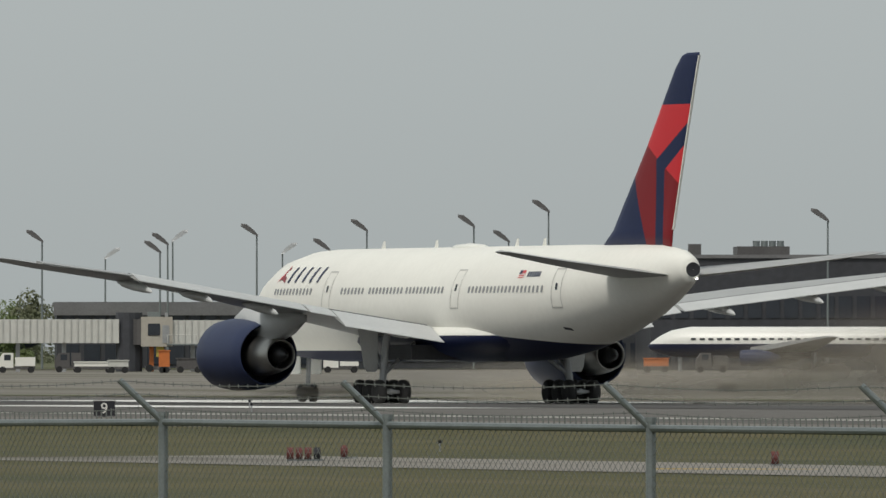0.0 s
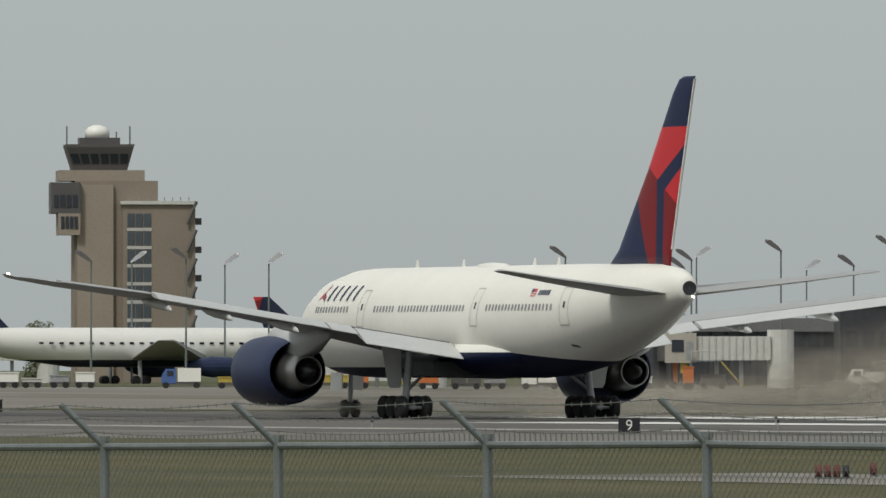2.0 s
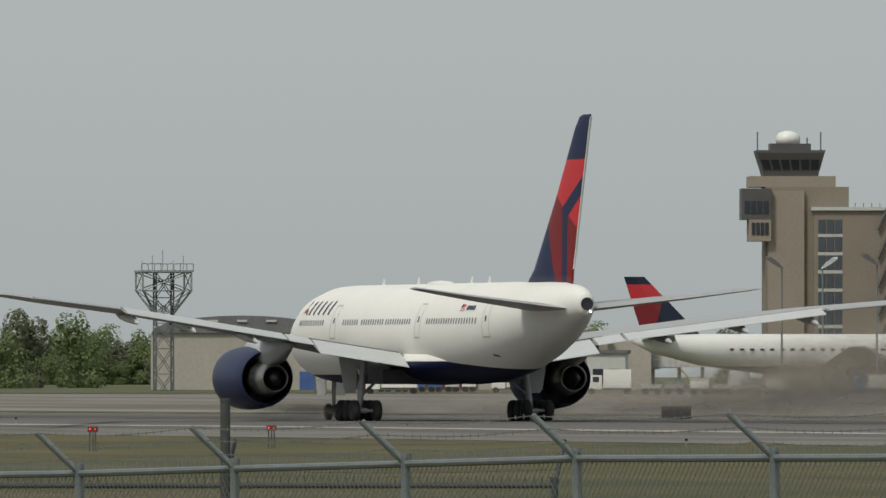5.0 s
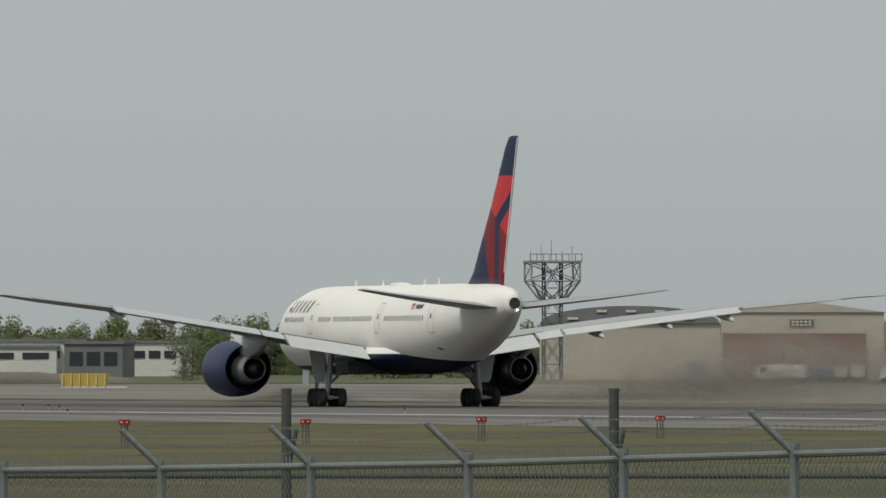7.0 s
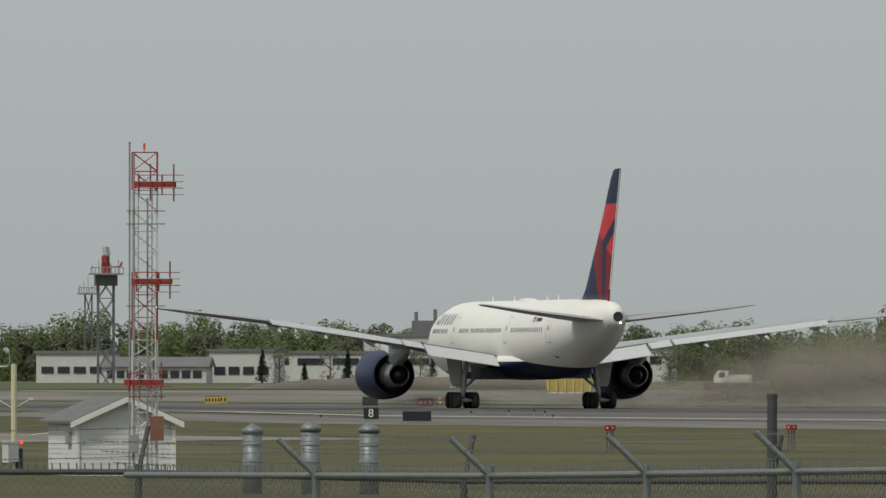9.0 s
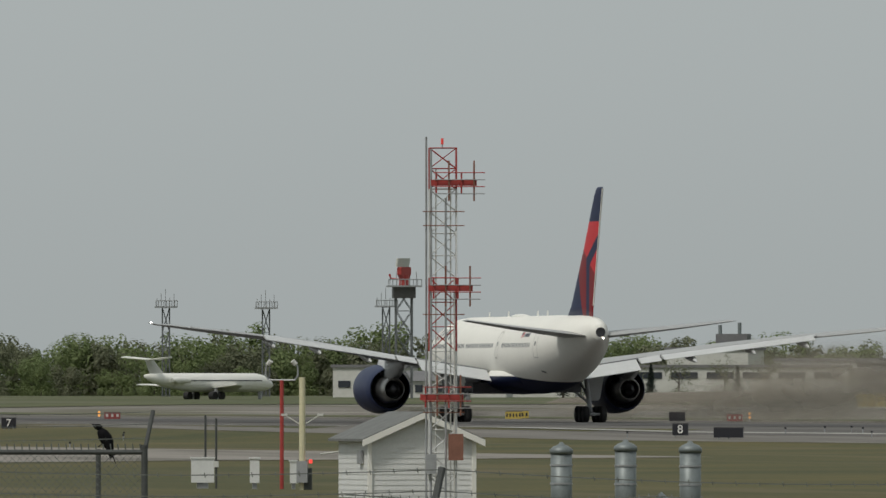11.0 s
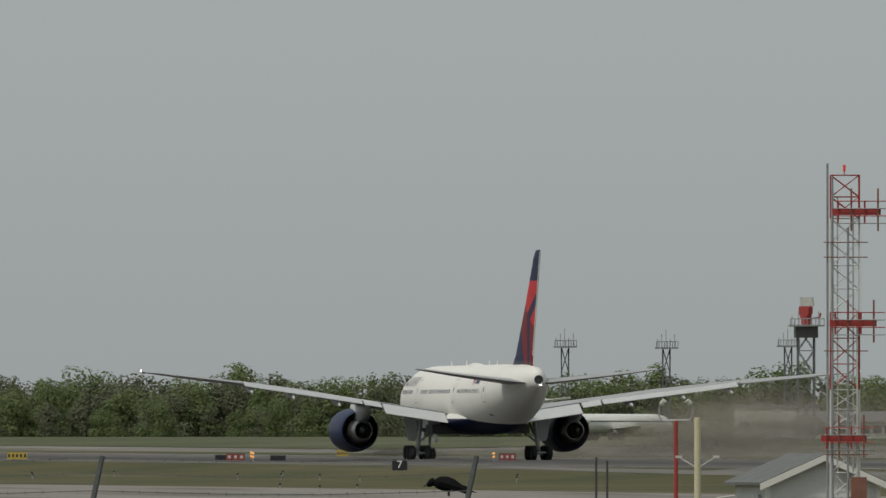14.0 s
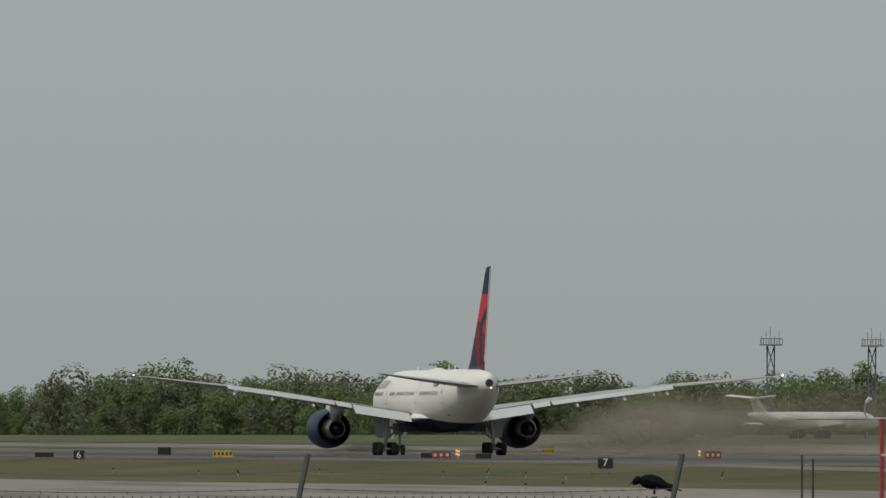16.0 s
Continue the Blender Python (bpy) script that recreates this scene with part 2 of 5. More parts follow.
def tube(bm, a, b, r, n=6, r2=None):
    a, b = Vector(a), Vector(b)
    d = (b - a).normalized()
    s = d.cross((0, 0, 1) if abs(d.z) < 0.9 else (1, 0, 0)).normalized()
    t = d.cross(s)
    rings = []
    for p, rr in ((a, r), (b, r if r2 is None else r2)):
        rings.append([bm.verts.new(p + (s * math.cos(q) + t * math.sin(q)) * rr) for q in (2 * math.pi * i / n for i in range(n))])
    for i in range(n):
        bm.faces.new((rings[0][i], rings[0][(i + 1) % n], rings[1][(i + 1) % n], rings[1][i]))
    bm.faces.new(rings[0][::-1])
    bm.faces.new(rings[1])
    return bm


def loft(bm, rings, cap=True):
    vs = [[bm.verts.new(p) for p in r] for r in rings]
    n = len(vs[0])
    for a, b in zip(vs, vs[1:]):
        for i in range(n):
            bm.faces.new((a[i], a[(i + 1) % n], b[(i + 1) % n], b[i]))
    if cap:
        bm.faces.new(vs[0][::-1])
        bm.faces.new(vs[-1])
    return bm


def ring_y(y, zc, rx, rz, n=28, xc=0.0):
    return [(xc + rx * math.cos(2 * math.pi * i / n), y, zc + rz * math.sin(2 * math.pi * i / n)) for i in range(n)]


def lathe_y(bm, profile, xc, zc, n=28):
    return loft(bm, [ring_y(y, zc, r, r, n, xc) for y, r in profile], False)


def gable(bm, x0, x1, y0, y1, z0, z1, over=0.0, axis="x"):
    """A gabled roof prism; its ridge runs along the axis."""
    x0, x1, y0, y1 = x0 - over, x1 + over, y0 - over, y1 + over
    if axis == "x":
        m = (y0 + y1) / 2
        p = [(x0, y0, z0), (x0, y1, z0), (x0, m, z1), (x1, y0, z0), (x1, y1, z0), (x1, m, z1)]
    else:
        m = (x0 + x1) / 2
        p = [(x0, y0, z0), (x1, y0, z0), (m, y0, z1), (x0, y1, z0), (x1, y1, z0), (m, y1, z1)]
    v = [bm.verts.new(q) for q in p]
    for f in ((0, 1, 2), (3, 5, 4), (0, 2, 5, 3), (1, 4, 5, 2), (0, 3, 4, 1)):
        bm.faces.new([v[i] for i in f])
    return bm


# ---- the ground: grass, runway shoulder, runway, far apron ----
US, SS = [500, 640, 700, 850, 1000, 1130, 1500], [16, 14, 8, 10, 0, -15, -25]
VS, ZS = [-9000, 40, 70, 115, 150, 214, 223, 228, 9000], [0, 0, -1.2, -1.6, -1.3, -0.93, -0.36, 0, 0]


def along(x, y):
    u = -0.324 * x + 0.946 * y
    return u, 0.946 * x + 0.324 * y - float(np.interp(u, US, SS))


def ground_z(x, y):
    u, v = along(x, y)
    return float(np.interp(v, VS, ZS)) + min(1, max(0, (v - 300) / 60)) * max(0, 0.0012 * (min(y, 4000) - 1000))


def from_uv(u, v):
    v += float(np.interp(u, US, SS))
    return -0.324 * u + 0.946 * v, 0.946 * u + 0.324 * v


def sheet(name, us, vs, material, lift=0.0):
    bm = B()
    grid = []
    for u in us:
        row = []
        for v in vs(u) if callable(vs) else vs:
            x, y = from_uv(u, v)
            row.append(bm.verts.new((x, y, ground_z(x, y) + lift)))
        grid.append(row)
    for i in range(len(us) - 1):
        for j in range(len(grid[0]) - 1):
            bm.faces.new((grid[i][j], grid[i + 1][j], grid[i + 1][j + 1], grid[i][j + 1]))
    return link(name, bm, material)


def steps(a, b, d):
    n = max(1, round((b - a) / d))
    return [a + (b - a) * i / n for i in range(n + 1)]


ULONG = [-4500, -1500, -300] + steps(0, 1700, 20) + steps(1750, 4600, 150)
ground = sheet("ground", ULONG, [-4500, -1500, -400, -100, 0, 30, 40, 50, 60, 70, 90, 115, 130, 150, 180, 214, 223, 228, 260, 300] + steps(310, 360, 10) + steps(400, 1200, 80) + [1600, 2500, 4500], grass)
tagged(ground, "dry spring grass of an airfield with straw patches", "ground", kind="structure")


def near_edge(u):
    return float(np.interp(u, [1000, 1130, 1500], [223, 231, 239]))


shoulder = sheet("shoulder", steps(300, 1700, 20), lambda u: [near_edge(u) - k for k in (5.5, 3, 0)], asphalt_light, 0.02)
tagged(shoulder, "pale worn asphalt runway shoulder", "pavement", kind="structure")
runway = sheet("runway", steps(200, 2400, 20), lambda u: [near_edge(u), near_edge(u) + 5, 250, 270, 300], asphalt, 0.03)
tagged(runway, "grey weathered asphalt runway", "runway", kind="structure")
rubber = sheet("runway_rubber", steps(200, 2400, 40), [252, 258, 268, 276], rubber_marks, 0.05)
tagged(rubber, "dark tyre rubber on the runway", "runway", kind="structure")
edge_line = sheet("runway_edge_line", steps(200, 2400, 20), lambda u: [near_edge(u) + 1.6, near_edge(u) + 2.4], line_worn, 0.05)
tagged(edge_line, "white painted runway edge line", "marking", kind="structure")
far_apron = sheet("apron", steps(200, 4400, 50), [300, 310, 320, 330, 345, 360, 420, 500, 700, 900, 1200], concrete, 0.04)
tagged(far_apron, "wide pale concrete airport apron", "apron", kind="structure")
verge = sheet("far_verge", steps(1750, 4400, 50), [334, 345, 360, 420, 600, 900, 1180], far_grass, 0.1)
tagged(verge, "dull grass beyond the runway", "ground", kind="structure")
verge2 = sheet("runway_verge", steps(200, 4400, 50), [306, 310, 316], far_grass, 0.08)
tagged(verge2, "narrow strip of grass beside the runway", "ground", kind="structure")
taxi_path = sheet("taxiway", steps(200, 510, 10), [158, 165, 172], road_pale, 0.03)
tagged(taxi_path, "narrow pale asphalt service road in the grass", "pavement", kind="structure")
taxi_path2 = sheet("service_road", steps(840, 1500, 20), [120, 130, 140, 150, 160, 170, 180], road_pale, 0.03)
tagged(taxi_path2, "broad pale worn asphalt service road in the grass", "pavement", kind="structure")


def mark(u0, u1, v0, v1):
    tagged(sheet("aiming_mark", steps(u0, u1, 10), [v0, (v0 + v1) / 2, v1], line_white, 0.06), "broad white painted marking on the runway", "marking", kind="structure")


mark(662, 712, 236, 247)
mark(735, 800, 268, 292)


# ---- the airliner that takes off ----
def airliner():
    plane = new("airliner")
    tagged(plane, "white twin-engined airliner with navy and red fin, taking off", "airplane")
    ST = [(31.75, 4.5, .06, .06), (31.4, 4.52, .62, .55), (30.6, 4.62, 1.2, 1.12), (29.4, 4.85, 1.8, 1.75), (27.8, 5.1, 2.33, 2.3), (25.5, 5.28, 2.78, 2.78), (22.5, 5.39, 3.04, 3.04), (20, 5.4, 3.1, 3.1), (10, 5.4, 3.1, 3.1), (0, 5.4, 3.1, 3.1), (-8, 5.4, 3.1, 3.1), (-12, 5.47, 3.07, 3.03), (-16, 5.68, 2.93, 2.82), (-20, 6.0, 2.6, 2.46), (-24, 6.42, 2.08, 2.04), (-27, 6.8, 1.52, 1.6), (-29.3, 7.05, .98, 1.12), (-30.5, 7.1, .6, .76), (-30.9, 7.08, .44, .56)]

    def station(y):
        for a, b in zip(ST, ST[1:]):
            if b[0] <= y <= a[0]:
                k = (a[0] - y) / (a[0] - b[0])
                return [a[i] + (b[i] - a[i]) * k for i in range(1, 4)]

    bm = B()
    loft(bm, [ring_y(y, z, a, b, 40) for y, z, a, b in ST])
    fus = part("fuselage", bm, fuselage_paint, plane, "white fuselage with navy belly", True)
    part("exhaust_opening", lathe_y(B(), [(-30.84, .4), (-30.97, .38), (-30.94, .02)], .04, 7.1, 16), dark_metal, plane, "dark tail exhaust")
    # belly fairing between the wings
    bm = B()
    loft(bm, [ring_y(y, z, a, b, 24) for y, z, a, b in ((15, 3.6, .3, .3), (12, 3.6, 2.4, 1.0), (8, 3.5, 3.2, 1.2), (0, 3.5, 3.35, 1.25), (-6, 3.55, 3.2, 1.2), (-11, 3.7, 2.3, .9), (-14, 3.8, .3, .3))])
    fair = painted(mat("fairing_paint", (0.80, 0.79, 0.74), 0.35, 0, 0.04, 0.3), [(NAVY, [((40, 3.7), (-40, 3.7))])])
    fair.node_tree.nodes["Principled BSDF"].inputs["Specular IOR Level"].default_value = 0.04
    part("belly_fairing", bm, fair, plane, "", True)

    def on_side(y, z, side=-1, out=0.02):
        zc, a, b = station(y)
        s = max(-1, min(1, (z - zc) / b))
        return Vector((side * (a * math.sqrt(1 - s * s) + out), y, z)), Vector((side * math.sqrt(1 - s * s), 0, s))

    def patch(bm, pts, side=-1, out=0.02):
        bm.faces.new([bm.verts.new(on_side(y, z, side, out)[0]) for y, z in pts])

    # cabin windows, each a small rounded pane
    wm = None
    for y0, y1 in ((23.3, 17.3), (12.6, 9.0), (8.3, 3.4), (2.7, -2.9), (-6.6, -17.2)):
        y = y0
        while y > y1:
            p, nrm = on_side(y, 6.15, -1, 0.012)
            if wm is None:
                bm = B()
                o = [(.13 * math.copysign(abs(math.cos(q)) ** .6, math.cos(q)), .19 * math.copysign(abs(math.sin(q)) ** .6, math.sin(q))) for q in (math.pi / 5 * i for i in range(10))]
                loft(bm, [[(0.008, a, b) for a, b in o], [(-0.008, a, b) for a, b in o]])
                ob = part("window", bm, cabin_glass, plane)
                wm = ob.data
            else:
                ob = new("window", wm)
                ob.parent = plane
            ob.matrix_basis = Matrix.Translation(p) @ Matrix.Rotation(math.asin(max(-1, min(1, nrm.z))), 4, "Y")
            y -= 0.535
    # doors: thin outlines
    for y in (14.9, -4.6, -18.5):
        bm = B()
        for (a0, a1, b0, b1) in ((y - .55, y + .55, 7.18, 7.25), (y - .55, y + .55, 5.12, 5.2), (y - .6, y - .53, 5.12, 7.25), (y + .53, y + .6, 5.12, 7.25)):
            n = 4
            for i in range(n):
                z0, z1 = b0 + (b1 - b0) * i / n, b0 + (b1 - b0) * (i + 1) / n
                patch(bm, [(a0, z0), (a1, z0), (a1, z1), (a0, z1)])
        d = part("door", bm, seam, plane, "outlined cabin door")
        bm = B()
        patch(bm, [(y - .13, 6.1), (y + .13, 6.1), (y + .13, 6.45), (y - .13, 6.45)])
        part("door_window", bm, glass_dark, d)
    # airline emblem and name as plain shapes
    bm = B()
    patch(bm, [(23.6, 6.68), (22.9, 6.86), (22.5, 7.6)], -1, .05)
    em = part("emblem", bm, red_paint, plane, "red triangular emblem")
    bm = B()
    patch(bm, [(22.85, 6.86), (22.0, 6.62), (22.45, 7.6)], -1, .05)
    part("emblem_half", bm, mat("emblem_dark_red", DARKRED, .35), em, "dark red half")
    for i in range(5):
        y = 21.6 - i * 1.16
        bm = B()
        for k in range(3):
            z0, z1 = 6.66 + k * .28, 6.66 + (k + 1) * .28
            patch(bm, [(y - .1 * k, z0), (y - .28 - .1 * k, z0), (y - .38 - .1 * k, z1), (y - .1 - .1 * k, z1)], -1, .04)
        part("name_bar", bm, navy_paint, plane, "navy bar in place of a letter")
    bm = B()
    patch(bm, [(-13.1, 6.75), (-13.9, 6.75), (-13.9, 7.15), (-13.1, 7.15)])
    fl = part("flag", bm, red_paint, plane, "small striped flag")
    bm = B()
    patch(bm, [(-13.1, 6.95), (-13.45, 6.95), (-13.45, 7.16), (-13.1, 7.16)], -1, .03)
    part("flag_canton", bm, navy_paint, fl)
    for i in range(2):
        bm = B()
        patch(bm, [(-13.1, 6.8 + i * .12), (-13.9, 6.8 + i * .12), (-13.9, 6.85 + i * .12), (-13.1, 6.85 + i * .12)], -1, .028)
        part("flag_stripe", bm, white_paint, fl)
    for i in range(6):
        bm = B()
        y = -14.3 - i * .31
        patch(bm, [(y, 6.8), (y - .22, 6.8), (y - .22, 7.08), (y, 7.08)])
        part("registration_bar", bm, navy_paint, plane)
    bm = B()
    patch(bm, [(-18.0, 4.0), (-18.7, 3.92), (-18.7, 4.06), (-18.0, 4.14)])
    part("outflow_valve", bm, dark_metal, plane)
    # crown aerials
    for y in (14, 6, -6, -10):
        part("aerial", loft(B(), [[(-.03, y + .3, 8.45), (.03, y + .3, 8.45), (.03, y - .2, 8.45), (-.03, y - .2, 8.45)], [(-.02, y, 8.9), (.02, y, 8.9), (.02, y - .2, 8.9), (-.02, y - .2, 8.9)]]), white_paint, plane)
    part("antenna_dome", loft(B(), [ring_y(y, 8.45, a, b, 12) for y, a, b in ((3.2, .1, .05), (2.4, .5, .2), (1, .6, .25), (-.5, .5, .2), (-1.4, .1, .05))]), white_paint, plane, "", True)

    # lifting surfaces
    def aero(rows, n=9):
        """Rings of an aerofoil: (x, y of the leading edge, y of the trailing edge, z, thickness)."""
        out = []
        for x, le, te, z, th in rows:
            c = [0.5 - 0.5 * math.cos(math.pi * i / n) for i in range(n + 1)]
            prof = [(k, 1.48 * math.sqrt(k) - 0.63 * k - 1.758 * k ** 2 + 1.42 * k ** 3 - 0.5 * k ** 4) for k in c]
            top = [(x, le + (te - le) * k, z + th * 1.15 * h + th * .05) for k, h in prof]
            bot = [(x, le + (te - le) * k, z - th * .75 * h) for k, h in prof[1:-1]][::-1]
            out.append(top + bot)
        return out

    WING = [(2.4, 12.6, -1.2, 3.95, .85), (9.9, 6.7, -1.0, 5.1, .58), (16, 2.45, -3.6, 6.05, .5), (22, -1.6, -6.0, 6.8, .42), (27.5, -5.35, -8.6, 7.35, .33), (30.2, -7.4, -10.2, 7.66, .24), (31.6, -9.8, -11.5, 7.75, .12), (32.4, -11.8, -12.4, 7.9, .03)]
    for s, nm in ((-1, "left"), (1, "right")):
        w = part("wing", loft(B(), aero([(s * x, *r) for x, *r in WING])), wing_grey, plane, "grey swept wing", True)

        def slab(rows, th):
            return loft(B(), aero([(s * x, a, b, z, th) for x, a, b, z in rows], 5))

        def flap(name, x0, x1, chord, droop, m=flap_grey, th=.16, lag=.12):
            rows = []
            for x in (x0, x1):
                te = np.interp(x, [r[0] for r in WING], [r[2] for r in WING])
                z = np.interp(x, [r[0] for r in WING], [r[3] for r in WING])
                rows.append((x, te, z))
            bm = B()
            c, d = math.cos(radians(droop)), math.sin(radians(droop))
            loft(bm, [[(s * x, te - k * chord * c - lag, z + .1 - lag * .35 - k * chord * d + h) for k, h in ((0, .05), (.12, th), (.5, th * .8), (1, .02), (1, -.02), (.5, -th * .5), (.12, -th * .5))] for x, te, z in rows])
            return part(name, bm, m, w)

        # solid dark strips painted in for the shade between wing and flaps
        flap("flap_gap_shade", 3.3, 9.8, .35, 10, dark_metal, .07, -.1)
        flap("flap_gap_shade", 10.9, 22.2, .3, 8, dark_metal, .06, -.1)
        flap("inboard_flap", 3.3, 8.9, 2.5, 19)
        flap("flaperon", 9.1, 10.7, 1.6, 12)
        flap("outboard_flap", 10.9, 22.2, 1.55, 11)
        flap("aileron", 22.5, 28.6, 1.2, 3, wing_grey, .1)
        for x in (5.2, 13.2, 17.6, 21.6):
            te = float(np.interp(x, [r[0] for r in WING], [r[2] for r in WING]))
            z = float(np.interp(x, [r[0] for r in WING], [r[3] for r in WING]))
            part("flap_fairing", loft(B(), [ring_y(te + dy, z - dz, a, b, 10, s * x) for dy, dz, a, b in ((3.2, .2, .04, .04), (2.2, .3, .16, .18), (.6, .42, .22, .26), (-.9, .55, .2, .24), (-1.8, .7, .12, .14), (-2.2, .78, .03, .03))]), flap_grey, w, "", True)
        part("wing_tip_light", loft(B(), [ring_y(y, 7.92, r, r, 8, s * 32.25) for y, r in ((-12.2, .02), (-12.35, .07), (-12.5, .07), (-12.6, .02))]), beacon_white, w, "white tail light at the tip")
        # engine
        e = part("engine", lathe_y(B(), [(6.6, 1.56), (6.42, 1.62), (6.48, 1.66), (7.6, 1.84), (9.4, 1.95), (11.2, 1.97), (12.6, 1.88), (13.1, 1.72), (13.15, 1.6), (12.7, 1.52), (11.2, 1.5), (9, 1.5), (7.4, 1.55), (6.6, 1.56)], s * 9.6, 2.68, 40), navy_paint, plane, "navy engine nacelle", True)
        part("fan_face", lathe_y(B(), [(11.4, .02), (11.0, .4), (10.9, 1.5), (10.8, 1.5), (9.0, 1.5), (8.9, .3)], s * 9.6, 2.68, 30), dark_metal, e, "dark fan and duct")
        part("core_cowl", lathe_y(B(), [(9, .95), (7.5, 1.14), (6.4, 1.1), (5.4, .98), (4.55, .84), (4.5, .77), (5.0, .75), (6.0, .73)], s * 9.6, 2.66, 30), bare_metal, e, "bare metal core cowl", True)
        part("exhaust_plug", lathe_y(B(), [(6.0, .74), (5.98, .48), (4.9, .46), (4.2, .32), (3.8, .1), (3.7, .01)], s * 9.6, 2.66, 20), dark_metal, e, "dark exhaust plug", True)
        part("pylon", loft(B(), [[(s * 9.6 - a, y, z0), (s * 9.6 + a, y, z0), (s * 9.6 + a, y, z1), (s * 9.6 - a, y, z1)] for y, a, z0, z1 in ((11.5, .1, 4.4, 4.7), (9.5, .3, 4.0, 5.2), (6.8, .42, 3.3, 5.2), (5.2, .42, 3.45, 5.1), (3.2, .35, 3.8, 5.0), (.8, .1, 4.5, 4.8))]), flap_grey, e, "grey engine pylon", True)
        # main gear
        g = part("main_gear", tube(B(), (s * 5.49, 0, .7), (s * 5.1, .2, 4.0), .2, 12), gear_grey, plane, "grey main landing gear")
        bm = B()
        tube(bm, (s * 5.49, 1.5, .68), (s * 5.49, -1.5, .68), .16, 8)
        for y in (1.45, 0, -1.45):
            tube(bm, (s * 5.49 - .7, y, .67), (s * 5.49 + .7, y, .67), .1, 8)
        part("bogie_beam", bm, gear_grey, g)
        part("drag_brace", tube(tube(B(), (s * 5.45, 0, 1.5), (s * 3.2, .8, 3.4), .1, 8), (s * 5.4, 0, 1.7), (s * 5.0, 3.0, 3.8), .09, 8), gear_grey, g)
        bm = B()
        loft(bm, [[(s * x0, .55, z), (s * x1, .35, z), (s * x1, .43, z), (s * x0, .63, z)] for z, x0, x1 in ((1.75, 5.6, 6.2), (2.0, 5.5, 6.35), (4.4, 5.5, 6.75))])
        part("gear_door", bm, flap_grey, g, "grey gear door")
        for y in (1.45, 0, -1.45):
            for dx in (-.7, .7):
                bm = B()
                x = s * 5.49 + dx
                pr = [(-.24, .36), (-.25, .52), (-.17, .64), (0, .67), (.17, .64), (.25, .52), (.24, .36)]
                loft(bm, [[(x + a, y + r * math.cos(q), .67 + r * math.sin(q)) for q in (2 * math.pi * i / 20 for i in range(20))] for a, r in pr])
                t = part("tyre", bm, black, g, "", True)
                part("hub", tube(B(), (x - .2, y, .67), (x + .2, y, .67), .34, 14), gear_grey, t)
        # tailplane
        part("tailplane", loft(B(), aero([(s * x, *r) for x, *r in ((.5, -23.0, -29.6, 6.75, .6), (2.2, -24.2, -29.9, 6.93, .52), (7, -27.4, -30.7, 7.5, .34), (10.4, -29.6, -31.35, 7.96, .2), (10.8, -30.3, -31.45, 7.99, .04))])), wing_grey, plane, "grey tailplane", True)
    bay = part("gear_bay", box(B(), -4.4, 4.4, -1.6, 1.9, 2.4, 3.2), dark_metal, plane, "dark open gear bay")
    # nose gear
    g = part("nose_gear", tube(B(), (0, 25.88, .5), (0, 25.6, 3.2), .13, 10), gear_grey, plane, "grey nose landing gear")
    for dx in (-.32, .32):
        pr = [(-.18, .3), (-.19, .42), (-.1, .53), (.1, .53), (.19, .42), (.18, .3)]
        bm = loft(B(), [[(dx + a, 25.88 + r * math.cos(q), .54 + r * math.sin(q)) for q in (2 * math.pi * i / 18 for i in range(18))] for a, r in pr])
        t = part("tyre", bm, black, g, "", True)
        part("hub", tube(B(), (dx - .15, 25.88, .54), (dx + .15, 25.88, .54), .27, 12), gear_grey, t)
    for dx in (-.62, .62):
        part("gear_door", box(B(), dx - .03, dx + .03, 25.4, 27.4, 1.6, 2.6), white_paint, g)
    # fin
    rows = [(8.0, -17.6, -28.0, .42), (9.2, -19.9, -28.25, .44), (13.5, -24.6, -29.9, .28), (17.6, -28.6, -31.55, .15), (18.25, -29.5, -31.85, .1), (18.4, -30.2, -31.9, .04)]
    rings = []
    for z, le, te, th in rows:
        c = [0.5 - 0.5 * math.cos(math.pi * i / 9) for i in range(10)]
        h = [1.48 * math.sqrt(k) - 0.63 * k - 1.758 * k ** 2 + 1.42 * k ** 3 - 0.5 * k ** 4 for k in c]
        rings.append([(th * q + .02, le + (te - le) * k, z) for k, q in zip(c, h)] + [(-th * q - .02, le + (te - le) * k, z) for k, q in zip(c[1:-1][::-1], h[1:-1][::-1])])
    fin = part("fin", loft(B(), rings), fin_paint, plane, "navy and red tail fin", True)
    bm = B()
    loft(bm, [[(-.06, te - .02, z), (.06, te - .02, z), (.05, te - .12, z), (-.05, te - .12, z)] for z, le, te, th in rows[1:-1]])
    part("fin_trailing_edge", bm, white_paint, fin, "pale trailing edge")
    part("tail_light", tube(B(), (.25, -30.88, 6.62), (.25, -31.0, 6.62), .05, 8), beacon_white, plane)
    return plane


jet = airliner()


